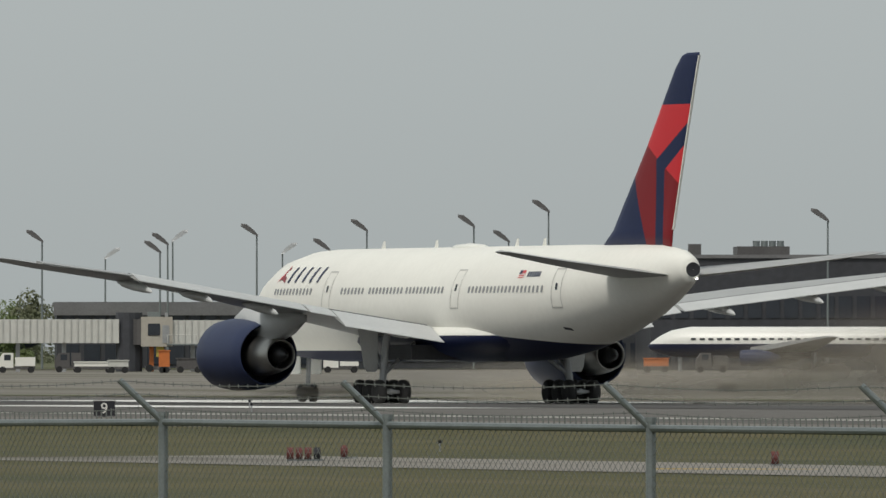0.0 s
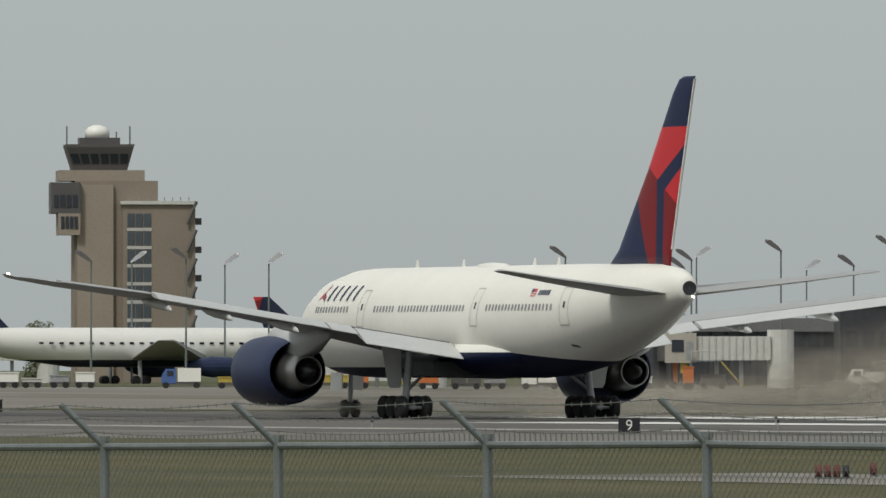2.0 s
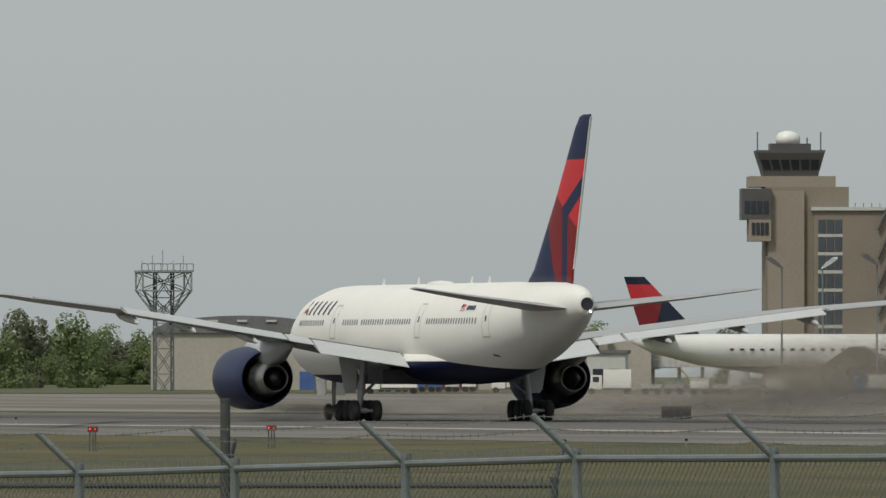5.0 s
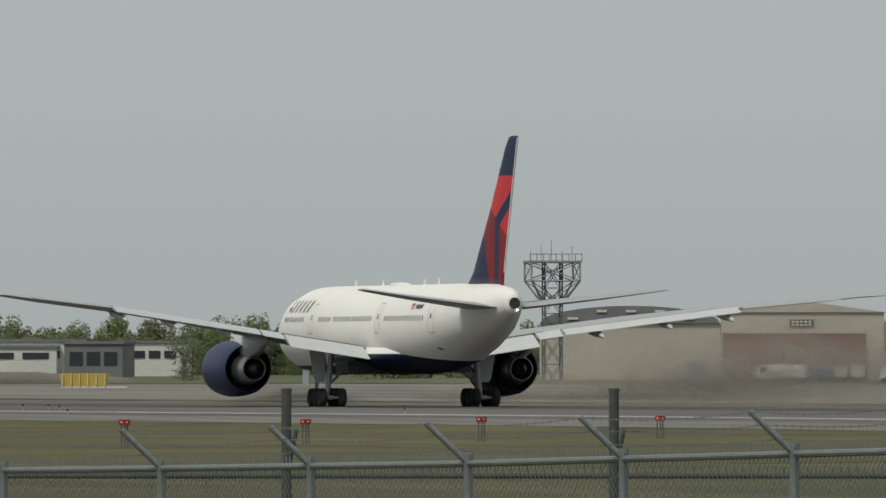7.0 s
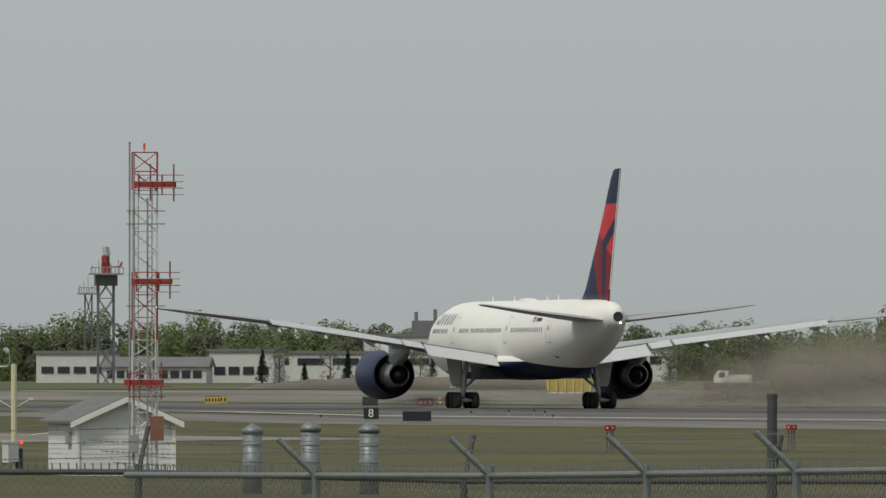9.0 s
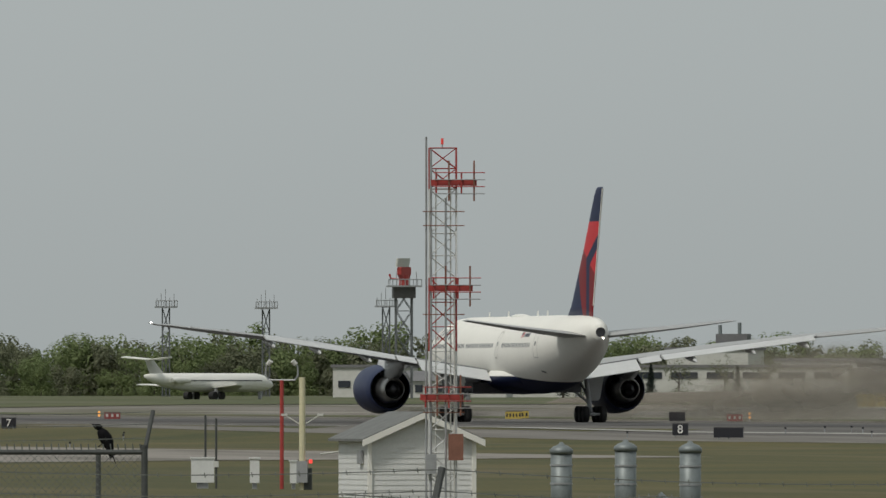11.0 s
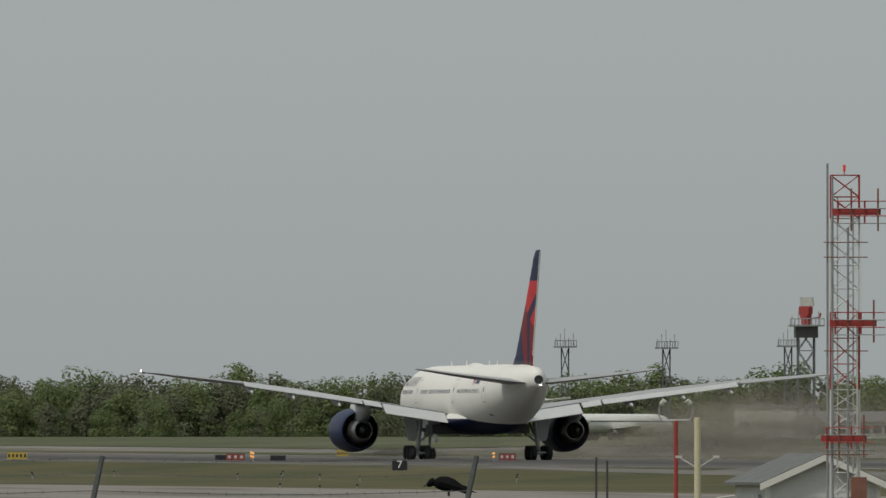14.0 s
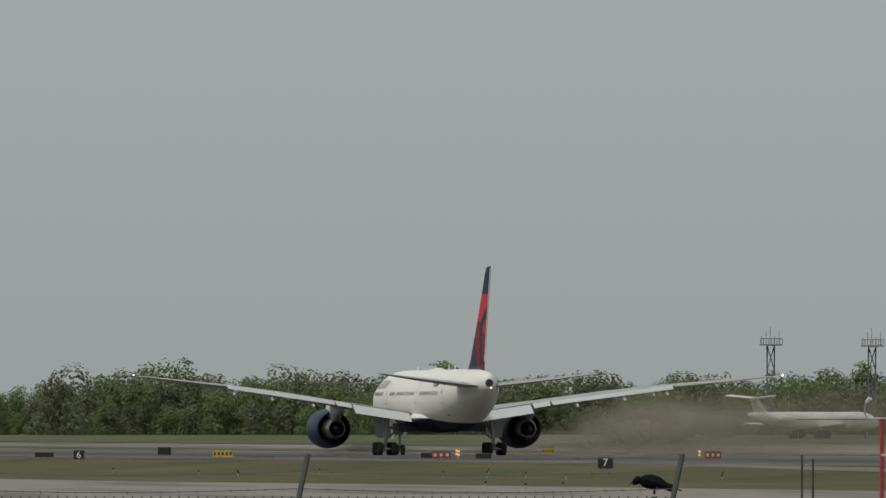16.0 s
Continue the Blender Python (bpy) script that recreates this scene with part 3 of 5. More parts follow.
# ---- fence along the field ----
def chain_bay(name, p0, p1, z0, z1, material, first, arm_to, tall=False, grp="fence bays", rise=.28, fringe=.0055):
    """One bay from p0 to p1: post with its barbed-wire arm at p0, top rail, mesh, spikes and wires. z0, z1: rail heights."""
    d = Vector((p1[0] - p0[0], p1[1] - p0[1], 0))
    L = d.length
    gz0, gz1 = z0 - 2.1, z1 - 2.1
    e = thing(name, p0, first, "fence", math.degrees(math.atan2(d.y, d.x)), z0 - 2.1, grp)
    dz = z1 - z0
    up = 0.7 if tall else 0.02
    p = part("post", tube(B(), (0, 0, -1.2), (0, 0, 2.1 + up), .045 if tall else .032, 10), material, e)
    part("post_cap", tube(B(), (0, 0, 2.1 + up), (0, 0, 2.13 + up), .05 if tall else .037, 10), material, p)
    ax, ay = arm_to
    part("arm", tube(B(), (0, 0, 2.08), (ax, ay, 2.08 + rise), .022, 8), material, p)
    part("top_rail", tube(B(), (0, 0, 2.08), (L, 0, 2.08 + dz), .024, 8), material, e)
    bm = B()
    pitch, h0, r = .07, .4, .0023
    n = int((L + 1.7) / pitch) + 1
    for sgn in (1, -1):
        for i in range(n):
            xs = i * pitch
            if sgn > 0:
                xa, za, xb, zb = xs - 1.7, h0, xs, 2.1
                if xa < 0:
                    za, xa = za - xa, 0
                if xb > L:
                    zb, xb = zb - (xb - L), L
            else:
                xa, za, xb, zb = xs - 1.7, 2.1, xs, h0
                if xa < 0:
                    za, xa = za + xa, 0
                if xb > L:
                    zb, xb = zb + (xb - L), L
            if xb - xa > .02:
                tube(bm, (xa, .004 * sgn, za + dz * xa / L), (xb, .004 * sgn, zb + dz * xb / L), r, 3)
    tagged(part("chain_link_mesh", bm, wire_mat, e), kind="stuff")
    bm = B()
    for i in range(int(L / pitch)):
        x = (i + .5) * pitch
        tube(bm, (x, 0, 2.08 + dz * x / L), (x + .008, 0, 2.145 + (fringe - .004) * 5 + dz * x / L), fringe, 3)
    tagged(part("wire_fringe", bm, wire_mat, e), kind="stuff")
    for k in (.35, .68, .98):
        bm = B()
        a = Vector((ax * k, ay * k, 2.08 + rise * k))
        m = 8
        pts = [a + Vector((L * i / m, 0, dz * i / m - .03 * math.sin(math.pi * i / m))) for i in range(m + 1)]
        for q, w in zip(pts, pts[1:]):
            tube(bm, q, w, .0035, 3)
        for i in range(int(L / .13)):
            q = a + Vector((.13 * i, 0, dz * .13 * i / L - .03 * math.sin(math.pi * .13 * i / L)))
            tube(bm, q + Vector((0, 0, -.014)), q + Vector((.006, 0, .014)), .003, 3)
        part("barbed_wire", bm, wire_mat, e)
    return e


POSTS = [(7.34, 73.71), (5.99, 76.35), (4.56, 79.15), (3.01, 82.19), (1.61, 84.95), (0.28, 87.56), (-1.06, 90.20), (-2.23, 92.48), (-3.55, 95.07), (-4.76, 97.45), (-6.03, 99.95), (-7.24, 102.31), (-8.53, 104.84), (-9.82, 107.38), (-11.25, 110.20), (-12.92, 113.47), (-14.87, 117.30)]
for i in range(len(POSTS) - 1):
    za, zb = (float(np.interp(k, [0, 4, 8, 11, 14, 18], [2.02, 2.05, 1.98, 1.84, 1.74, 1.66])) for k in (i, i + 1))
    p0, p1 = POSTS[i], POSTS[i + 1]
    d = Vector((p1[0] - p0[0], p1[1] - p0[1])).normalized()
    view = Vector((p0[0], p0[1])).normalized()
    right = Vector((view.y, -view.x))
    chain_bay("fence_bay", p0, p1, za, zb, galvanised, "galvanised chain-link fence bay with leaning barbed-wire arm", (-.29 * right.dot(d), -.29 * right.dot(Vector((-d.y, d.x)))))

for posts, top, tall in (([(-4.97, 127.9), (-7.79, 127.76), (-10.59, 127.56), (-13.22, 127.32), (-15.99, 127.0), (-18.76, 126.62)], 1.58, 3), ([(-23.35, 185.94), (-26.10, 185.56), (-28.87, 185.11), (-31.63, 184.58), (-34.38, 183.99)], 1.9, 0)):
    for i in range(0 if tall else 1, len(posts) - 1):
        chain_bay("fence_bay", posts[i], posts[i + 1], top + (.08 if i == 4 else 0), top + (.08 if i > 2 else 0), old_steel, "weathered dark steel fence bay with upright barbed-wire arm", (-.085, -.2), 0 < i < tall, "dark fence bays", .39, .007)


# ---- buildings ----
def window_row(parent, x0, x1, n, z0, z1, y, m=glass_dark, gap=.25):
    w = (x1 - x0) / n
    for i in range(n):
        part("window", box(B(), x0 + i * w + w * gap / 2, x0 + (i + 1) * w - w * gap / 2, y - .12, y + .05, z0, z1), m, parent)


def control_tower():
    e = thing("control_tower", (-46.3, 2099.5), "tan concrete airport control tower with dark glazed cab", "tower", 4)
    S = 12.58

    def X(px):
        return (px - 382) / S

    def Z(py):
        return (696 - py) / S

    part("shaft", box(B(), X(308), X(455), -6, 6, -1, Z(338)), tan_wall, e, "tan concrete shaft")
    part("pale_rib", box(B(), X(312), X(376), -6.6, -5.9, -1, Z(345)), tan_light, e)
    part("crown_block", box(B(), X(280), X(432), -5.5, 5, Z(338), Z(319)), tan_light, e)
    cab = part("cab", loft(B(), [[(X(a) * 1, y0, z), (X(b), y0, z), (X(b), y1, z), (X(a), y1, z)] for a, b, y0, y1, z in ((306, 402, -4, 4, Z(319)), (303, 405, -4.2, 4.2, Z(308)), (294, 413, -5, 5, Z(278)), (293, 415, -5, 5, Z(273)))]), dark_band, e, "dark outward-leaning cab")
    for i in range(6):
        x0 = X(305) + i * (X(404) - X(305)) / 6
        part("pane", loft(B(), [[(x0 + .15, -4.26, Z(308)), (x0 + 1.15, -4.26, Z(308)), (x0 + 1.15, -4.1, Z(308)), (x0 + .15, -4.1, Z(308))], [(x0 * 1.08 + .1, -4.82, Z(290)), (x0 * 1.08 + 1.2, -4.82, Z(290)), (x0 * 1.08 + 1.2, -4.6, Z(290)), (x0 * 1.08 + .1, -4.6, Z(290))]]), glass_dark, cab)
    part("roof_block", box(B(), X(318), X(390), -3, 3, Z(273), Z(261)), dark_band, e)
    bm = B()
    loft(bm, [[(X(351) + r * math.cos(q), r * math.sin(q), z) for q in (math.pi / 9 * i for i in range(18))] for z, r in ((Z(261), 1.7), (Z(249), 1.75), (Z(242), 1.3), (Z(238), .4))])
    part("radome", bm, white_paint, e, "white radome", True)
    for px, top in ((297, 240), (409, 240), (320, 262), (385, 250)):
        part("aerial", tube(B(), (X(px), 0, Z(275)), (X(px), 0, Z(top)), .12, 6), galvanised, e)
    for a, b, y0, y1 in ((265, 317, 396, 341), (278, 317, 434, 396)):
        p = part("side_office", box(B(), X(a), X(b), -7.5, 0, Z(y0), Z(y1)), dark_band if a < 270 else tan_light, e, "projecting office with a window band")
        window_row(p, X(a) + .3, X(b) - .3, 4, Z(y0) + .9, Z(y0) + 2.6, -7.5)
    w = part("stair_block", box(B(), X(392), X(520), -8, 5, -1, Z(380)), tan_wall, e)
    part("roof_slab", box(B(), X(388), X(524), -8.4, 5.4, Z(380), Z(374)), pale_wall, e)
    for r in range(7):
        z = Z(420) - r * 2.55
        for i in range(3):
            part("window", box(B(), X(400) + i * 1.15, X(400) + i * 1.15 + .95, -8.14, -7.9, z, z + 1.9), blue_glass, w)
        part("spandrel", box(B(), X(399), X(443), -8.1, -7.9, z - .55, z - .1), seam, w)
    for r in range(6):
        z = Z(415) - r * 4.0
        part("balcony", box(B(), X(520), X(533), -5, 0, z, z + .9), dark_band, e)
        part("stair_flight", tube(B(), (X(505), -8.4, z), (X(522), -8.4, z + 3.2), .22, 6), dark_band, e)
    for i in range(9):
        part("railing_post", box(B(), X(392) + i * 1.15, X(392) + i * 1.15 + .1, -8.3, -8.2, Z(374), Z(367)), galvanised, e)


def slab_building(name, xy, w, d, h, m, label, rz=0, rows=(), roof=None, z=None, cat="building"):
    e = thing(name, xy, label, cat, rz, z)
    part("wall", box(B(), -w / 2, w / 2, 0, d, -1.5, h), m, e)
    part("roof_edge", box(B(), -w / 2 - .3, w / 2 + .3, -.3, d + .3, h, h + .45), roof or roof_grey, e)
    for n, z0, z1 in rows:
        window_row(e, -w / 2 + .5, w / 2 - .5, n, z0, z1, -.02)
    return e


control_tower()
t1 = slab_building("terminal", (34.8, 1935.7), 34, 30, 8.3, terminal_dark, "low dark-clad terminal pier", 0, [(16, 5.0, 7.2), (12, .6, 3.2)])
part("fascia", box(B(), -17.4, 17.4, -.5, -.3, 7.0, 8.3), roof_grey, t1)
t2 = slab_building("terminal", (113.4, 1832.5), 46, 40, 13.9, terminal_dark, "large dark-clad terminal building with roof plant", 0, [(20, 6.5, 9.2), (20, 1.0, 4.0)])
part("roof_plant", box(B(), -12, -5.5, 5, 15, 14.3, 15.4), dark_band, t2)
part("roof_plant", box(B(), -18, -16.5, 5, 8, 14.3, 15.7), dark_band, t2)
for i in range(4):
    part("air_handler", tube(B(), (-9.6 + i * 1.0, 6, 15.4), (-9.6 + i * 1.0, 6, 16.1), .45, 10), galvanised, t2)
slab_building("terminal", (65.3, 1884.9), 30, 30, 10.2, terminal_dark, "dark clad terminal concourse with window bands", 0, [(14, 5, 7), (14, 1, 3)])
slab_building("terminal", (86.6, 1914.1), 30, 30, 9.6, terminal_dark, "dark clad terminal link with window bands", 0, [(12, 5.5, 7.4), (12, 1, 3.4)])
slab_building("terminal", (-12.8, 2236.0), 20, 20, 6.5, pale_wall, "low pale airport building", 0, [(8, 3.5, 5)])
slab_building("airport_shed", (-69.0, 1948.8), 5.0, 12, 5, pale_wall, "small pale ground service building", 0, [(2, 1, 3)])


def lamp(xy, ztop, flip=1, facing=0):
    e = thing("apron_lamp", xy, "tall galvanised apron lamp post with tilted floodlight", "lamp post", facing, None, "apron lamps")
    h = ztop - e.location.z
    part("pole", tube(B(), (0, 0, -1), (0, 0, h), .16, 8, .1), galvanised, e)
    bm = B()
    loft(bm, [[(-flip * x, y, z) for x, y, z in ((a, -.6, b), (a, .6, b), (a, .45, b + c), (a, -.45, b + c))] for a, b, c in ((-.15, h - .35, .2), (.4, h - .1, .6), (1.3, h + .45, .75), (2.0, h + .95, .35))])
    part("floodlight", bm, dark_band if flip > 0 else gear_grey, e, "tilted floodlight head")


for p, zt, fl in (((15.5, 1885.9), 17.57, 1), ((25.4, 2035.8), 16.43, -1), ((30.5, 1885.8), 16.20, 1), ((31.8, 1905.7), 17.36, 1), ((33.8, 1985.7), 18.44, -1), ((42.8, 1885.5), 18.36, 1), ((49.7, 2035.4), 17.13, -1), ((52.0, 1885.3), 16.49, 1), ((56.8, 1885.2), 18.93, 1), ((70.4, 1884.7), 19.51, 1), ((77.8, 1834.4), 20.88, 1), ((109.3, 1782.7), 19.29, 1), ((76.8, 1934.5), 17.97, 1),
                  ((-44.9, 1899.5), 17.11, 1), ((-41.8, 1999.6), 17.88, -1), ((-32.8, 1899.7), 17.54, 1), ((-29.3, 1999.8), 17.58, -1), ((-23.4, 1999.9), 17.73, -1)):
    lamp(p, zt, fl)


def jet_bridge(xy, length, z, cab=True, rz=0):
    e = thing("jet_bridge", xy, "pale ribbed passenger boarding bridge on steel legs", "jet bridge", rz)
    bm = B()
    box(bm, 0, length, -1.5, 1.5, z, z + 2.8)
    t = part("tunnel", bm, pale_wall, e, "pale ribbed tunnel")
    for i in range(int(length / .8)):
        part("rib", box(B(), i * .8, i * .8 + .18, -1.62, -1.5, z + .05, z + 2.75), seam, t)
    part("rotunda", tube(B(), (length + 1.2, 0, -1), (length + 1.2, 0, z + 3.6), 1.6, 14), pale_wall if cab else terminal_dark, e)
    for x in (length * .3, length * .62):
        part("leg", box(B(), x - .25, x + .25, -.4, .4, -1, z), gear_grey, e)
    if cab:
        c = part("cab", box(B(), -3.4, .3, -1.9, 1.9, z - .3, z + 3.2), hangar_wall, e, "beige cab")
        part("cab_window", box(B(), -2.6, -1.2, -1.98, -1.85, z + 1, z + 2.4), glass_dark, c)
        part("bellows", loft(B(), [[(x, -1.75 + q, z - .1), (x, 1.75 - q, z - .1), (x, 1.75 - q, z + 3.0 - q), (x, -1.75 + q, z + 3.0 - q)] for x, q in ((-3.4, 0), (-3.9, .12), (-4.3, .05))]), dark_band, c, "dark folding bellows")
        part("door_leaf", box(B(), -.9, -.1, -1.96, -1.86, z + .1, z + 2.2), gear_grey, c)
        part("roof_unit", box(B(), -2.6, -1.2, -.8, .8, z + 3.2, z + 3.8), galvanised, c)
        part("floodlight", box(B(), -.6, -.2, -1.5, -1.2, z + 3.2, z + 3.7), gear_grey, c)
        part("walkway", box(B(), -.4, 3.2, -2.5, -1.65, z - .15, z), galvanised, e)
        for i in range(6):
            part("railing_post", tube(B(), (-.3 + i * .68, -2.45, z), (-.3 + i * .68, -2.45, z + 1.05), .04, 4), pale_wall, e)
        part("railing", tube(B(), (-.4, -2.45, z + 1.05), (3.2, -2.45, z + 1.05), .05, 4), pale_wall, e)
        for i in range(9):
            part("stair_tread", box(B(), 3.2 + i * .3, 3.55 + i * .3, -2.5, -1.65, z - .3 - i * .36, z - .24 - i * .36), galvanised, e)
        part("stair_stringer", tube(B(), (3.2, -2.5, z - .2), (6.0, -2.5, z - 3.4), .09, 4), yellow, e, "yellow stair stringer")
        part("bogie", box(B(), -2.9, .1, -1.3, 1.3, .25, .7), dark_band, e)
        for x in (-2.4, -.4):
            part("bogie_wheel", tube(B(), (x, -1.5, .45), (x, -1.1, .45), .45, 12), black, e)
        part("power_box", box(B(), -1.6, -.7, -1.4, -.9, z - 1.5, z - .3), yellow, e, "yellow power box")
        part("lift_frame", box(B(), -2.4, -1.9, -.6, .6, -1, z - .3), orange, e, "orange lift column")
        part("lift_frame", box(B(), -.9, -.4, -.6, .6, -1, z - .3), gear_grey, e)
    return e


jet_bridge((6.4, 1746.0), 17, 3.4, False)
jet_bridge((29.4, 1745.8), 9, 3.3)
jet_bridge((-10.3, 1786.0), 8, 3.4)
jet_bridge((-65.8, 2058.9), 10, 3.2)


def parked_jet(xy, rz, k, body, finpaint, wing_m, ttail=False, label="", z=None):
    e = thing("parked_jet", xy, label, "airplane", rz, z)
    bm = loft(B(), [ring_y(y * k, zc * k, a * k, b * k, 20) for y, zc, a, b in ((30, 4.5, .06, .06), (29.4, 4.55, .8, .7), (27.8, 4.8, 1.7, 1.6), (25.5, 5.1, 2.4, 2.4), (22, 5.3, 2.82, 2.82), (-10, 5.3, 2.82, 2.82), (-20, 5.9, 2.3, 2.2), (-27, 6.7, 1.2, 1.3), (-30, 7.2, .4, .5))])
    part("fuselage", bm, body, e, "", True)
    rows = ((7.6, -19, -28.5, .35), (16.2, -28.3, -31.5, .12)) if not ttail else ((7.4, -20.5, -27.5, .3), (12.2, -26.0, -30, .2))
    part("fin", loft(B(), [[(-t * k, (a + b) / 2 * k, z * k), (0, a * k, z * k), (t * k, (a + b) / 2 * k, z * k), (0, b * k, z * k)] for z, a, b, t in rows]), finpaint, e, "painted tail fin")
    zt = 12.1 if ttail else 7.2
    for s in (-1, 1):
        part("tailplane", loft(B(), [[(s * x * k, a * k, z * k + .2), (s * x * k, b * k, z * k + .1), (s * x * k, b * k, z * k), (s * x * k, a * k, z * k - .1)] for x, a, b, z in ((.3, -23.5 - (3 if ttail else 0), -29, zt), (9, -28, -30.5, zt + .7))]), wing_m, e)
        part("wing", loft(B(), [[(s * x * k, a * k, z * k + t), (s * x * k, b * k, z * k + t * .4), (s * x * k, b * k, z * k), (s * x * k, a * k, z * k - t * .5)] for x, a, b, z, t in ((2, 11, -1, 3.6, .5), (29 if not ttail else 20, -8, -10.5, 6.2 if not ttail else 4.6, .15))]), wing_m, e)
        if ttail:
            part("engine", lathe_y(B(), [(-14 * k, .1), (-14 * k, .9 * k), (-20 * k, 1.0 * k), (-22 * k, .6 * k), (-22 * k, .1)], s * 4.0 * k, 6.0 * k, 14), body, e)
        else:
            part("engine", lathe_y(B(), [(11 * k, .1), (11 * k, 1.4 * k), (8 * k, 1.5 * k), (5.5 * k, 1.1 * k), (4 * k, .5 * k), (3.6 * k, .05)], s * 9.4 * k, 2.5 * k, 16), navy_paint, e)
        part("landing_gear", tube(B(), (s * 5.0 * k, -1, -.5), (s * 4.6 * k, -1, 3.4 * k), .3, 8), gear_grey, e)
        for y in (-1.8, -.2):
            part("wheel", tube(B(), (s * 5.0 * k - .4, y, .6), (s * 5.0 * k + .4, y, .6), .6, 12), black, e)
    part("nose_gear", tube(B(), (0, 24 * k, -.5), (0, 24 * k, 3.5 * k), .25, 8), gear_grey, e)
    for i in range(24):
        y = (21 - i * 1.6) * k
        for s in (-1, 1):
            part("window", box(B(), s * 2.80 * k - .06, s * 2.80 * k + .06, y - .3, y + .3, 5.75 * k, 6.05 * k), glass_dark, e)
    return e


tail_paint = painted(mat("tail_paint", NAVY, 0.35, 0, 0.1, 0.4), [(RED, [((-10, 14.2), (-40, 14.2)), ((-25, 8.5), (-24, 12))]), (DARKRED, [((-24, 12.6), (-30, 10.5)), ((-25, 8.5), (-24, 12))])])
body_white = painted(mat("parked_paint", (0.78, 0.77, 0.73), 0.35, 0, 0.04, 0.3), [(NAVY, [((40, 3.3), (-40, 3.3))])])
parked_jet((-41.8, 1999.6), -62, 0.94, body_white, tail_paint, wing_grey, False, "parked white wide-body airliner with red and navy fin")
parked_jet((106.0, 1762.0), 76, 0.66, body_white, red_paint, wing_grey, False, "parked white airliner with a red fin")
parked_jet((-4.6, 2300.0), -78, 0.8, body_white, tail_paint, wing_grey, False, "parked smaller airliner with red and navy fin")
parked_jet((-297.0, 2104.5), -32, 0.46, white_paint, pale_wall, white_paint, True, "parked plain white jet with high tailplane")

# hangars
def hangar():
    e = thing("hangar", (-110.4, 2051.0), "pale aircraft hangar with arched roof and dark red doors", "hangar", 3)
    S = 12.87
    part("low_hall", box(B(), (955 - 1275) / S, 0, 0, 40, -2, 7.9), hangar_wall, e)
    rows = []
    for i in range(13):
        q = math.pi * i / 12
        rows.append((math.cos(q) * 12.4 - 12.4, 7.9 + 2.4 * math.sin(q)))
    bm = B()
    loft(bm, [[(x, y, z) for x, z in rows] for y in (-.4, 40)])
    part("arched_roof", bm, roof_grey, e, "dark arched roof")
    for i in range(5):
        part("skylight", box(B(), -21 + i * 4.0, -19.6 + i * 4.0, -.6, -.3, 8.2 + (1.2 if 0 < i < 4 else .2), 8.5 + (1.2 if 0 < i < 4 else .2)), pale_wall, e)
    part("blue_door", box(B(), -4.4, -2.3, -.2, .1, -.3, 2.6), blue, e, "blue side door")
    part("main_hall", box(B(), .05, 22.5, -.5, 40, -2, 9.4), hangar_wall, e)
    bm = B()
    gable(bm, .05, 22.5, -.5, 40, 9.4, 11.0, .3, "y")
    part("gable_roof", bm, hangar_wall, e)
    d = part("sliding_door", box(B(), 0.3, 20, -.75, -.45, -.4, 6.5), hangar_red, e, "dark red sliding doors")
    for i in range(7):
        part("door_seam", box(B(), 0.3 + i * 3.2, .45 + i * 3.2, -.85, -.7, -.4, 6.5), dark_band, d)
    s = part("name_board", box(B(), 9.5, 12.8, -.7, -.45, 7.4, 8.4), dark_band, e, "name board with unreadable writing")
    for r in range(2):
        for i in range(5):
            part("writing_bar", box(B(), 9.8 + i * .58, 10.2 + i * .58, -.78, -.7, 7.55 + r * .42, 7.8 + r * .42), pale_wall, s)
    o = part("office_wing", box(B(), 22.6, 38, -1, 20, -2, 8.2), tan_light, e, "tan office wing")
    part("upper_storey", box(B(), 26, 44, 2, 20, 0, 6.8), hangar_wall, e)
    window_row(o, 24, 37, 6, 4.8, 6.2, -1)
    window_row(o, 24, 37, 5, 1.2, 2.8, -1)


hangar()
slab_building("warehouse", (-234.0, 2338.3), 16, 20, 5.6, pale_wall, "pale flat roofed warehouse with few windows", 0, [(5, 3, 4.2)])
slab_building("warehouse", (-219.9, 2289.5), 9, 20, 5.2, roof_grey, "grey flat roofed warehouse with few windows", 0, [(3, 2, 4)])
slab_building("warehouse", (-220.9, 2389.8), 11, 20, 5.4, pale_wall, "pale flat roofed warehouse with few windows", 0, [(4, 3, 4.2)])
slab_building("warehouse", (-255.7, 2336.1), 51, 24, 4.6, pale_wall, "long white warehouse with small dark windows", 0, [(9, 2.9, 3.9)])
fb = slab_building("warehouse", (-259.0, 2400.0), 13, 24, 7.4, pale_wall, "pale grey factory block with roof stacks", 0)
part("roof_plant", box(B(), 1.0, 6.0, 3, 9, 7.8, 10.0), roof_grey, fb, "dark plant room")
for x, top in ((1.5, 11.4), (4.6, 11.8)):
    part("stack", tube(B(), (x, 5, 9.9), (x, 5, top), .3, 8), galvanised, fb)
slab_building("warehouse", (-297.5, 2280.5), 11.0, 15, 4.6, pale_wall, "low white flat roofed building by trees", 0, [(4, 1.6, 2.6)])
slab_building("warehouse", (-271.6, 2283.9), 10, 15, 4.9, pale_wall, "white plant building beside the trees", 0, [(4, 1.4, 2.6)])


def cottage(xy, w, h, label):
    e = thing("cottage", xy, label, "house", 0)
    part("wall", box(B(), -w / 2, w / 2, 0, 8, -2, h), pale_wall, e)
    bm = B()
    gable(bm, -w / 2, w / 2, 0, 8, h, h + 1.5, .5, "x")
    part("roof", bm, roof_grey, e)
    window_row(e, -w / 2 + .5, w / 2 - .5, 4, .9, 2.0, -.02)


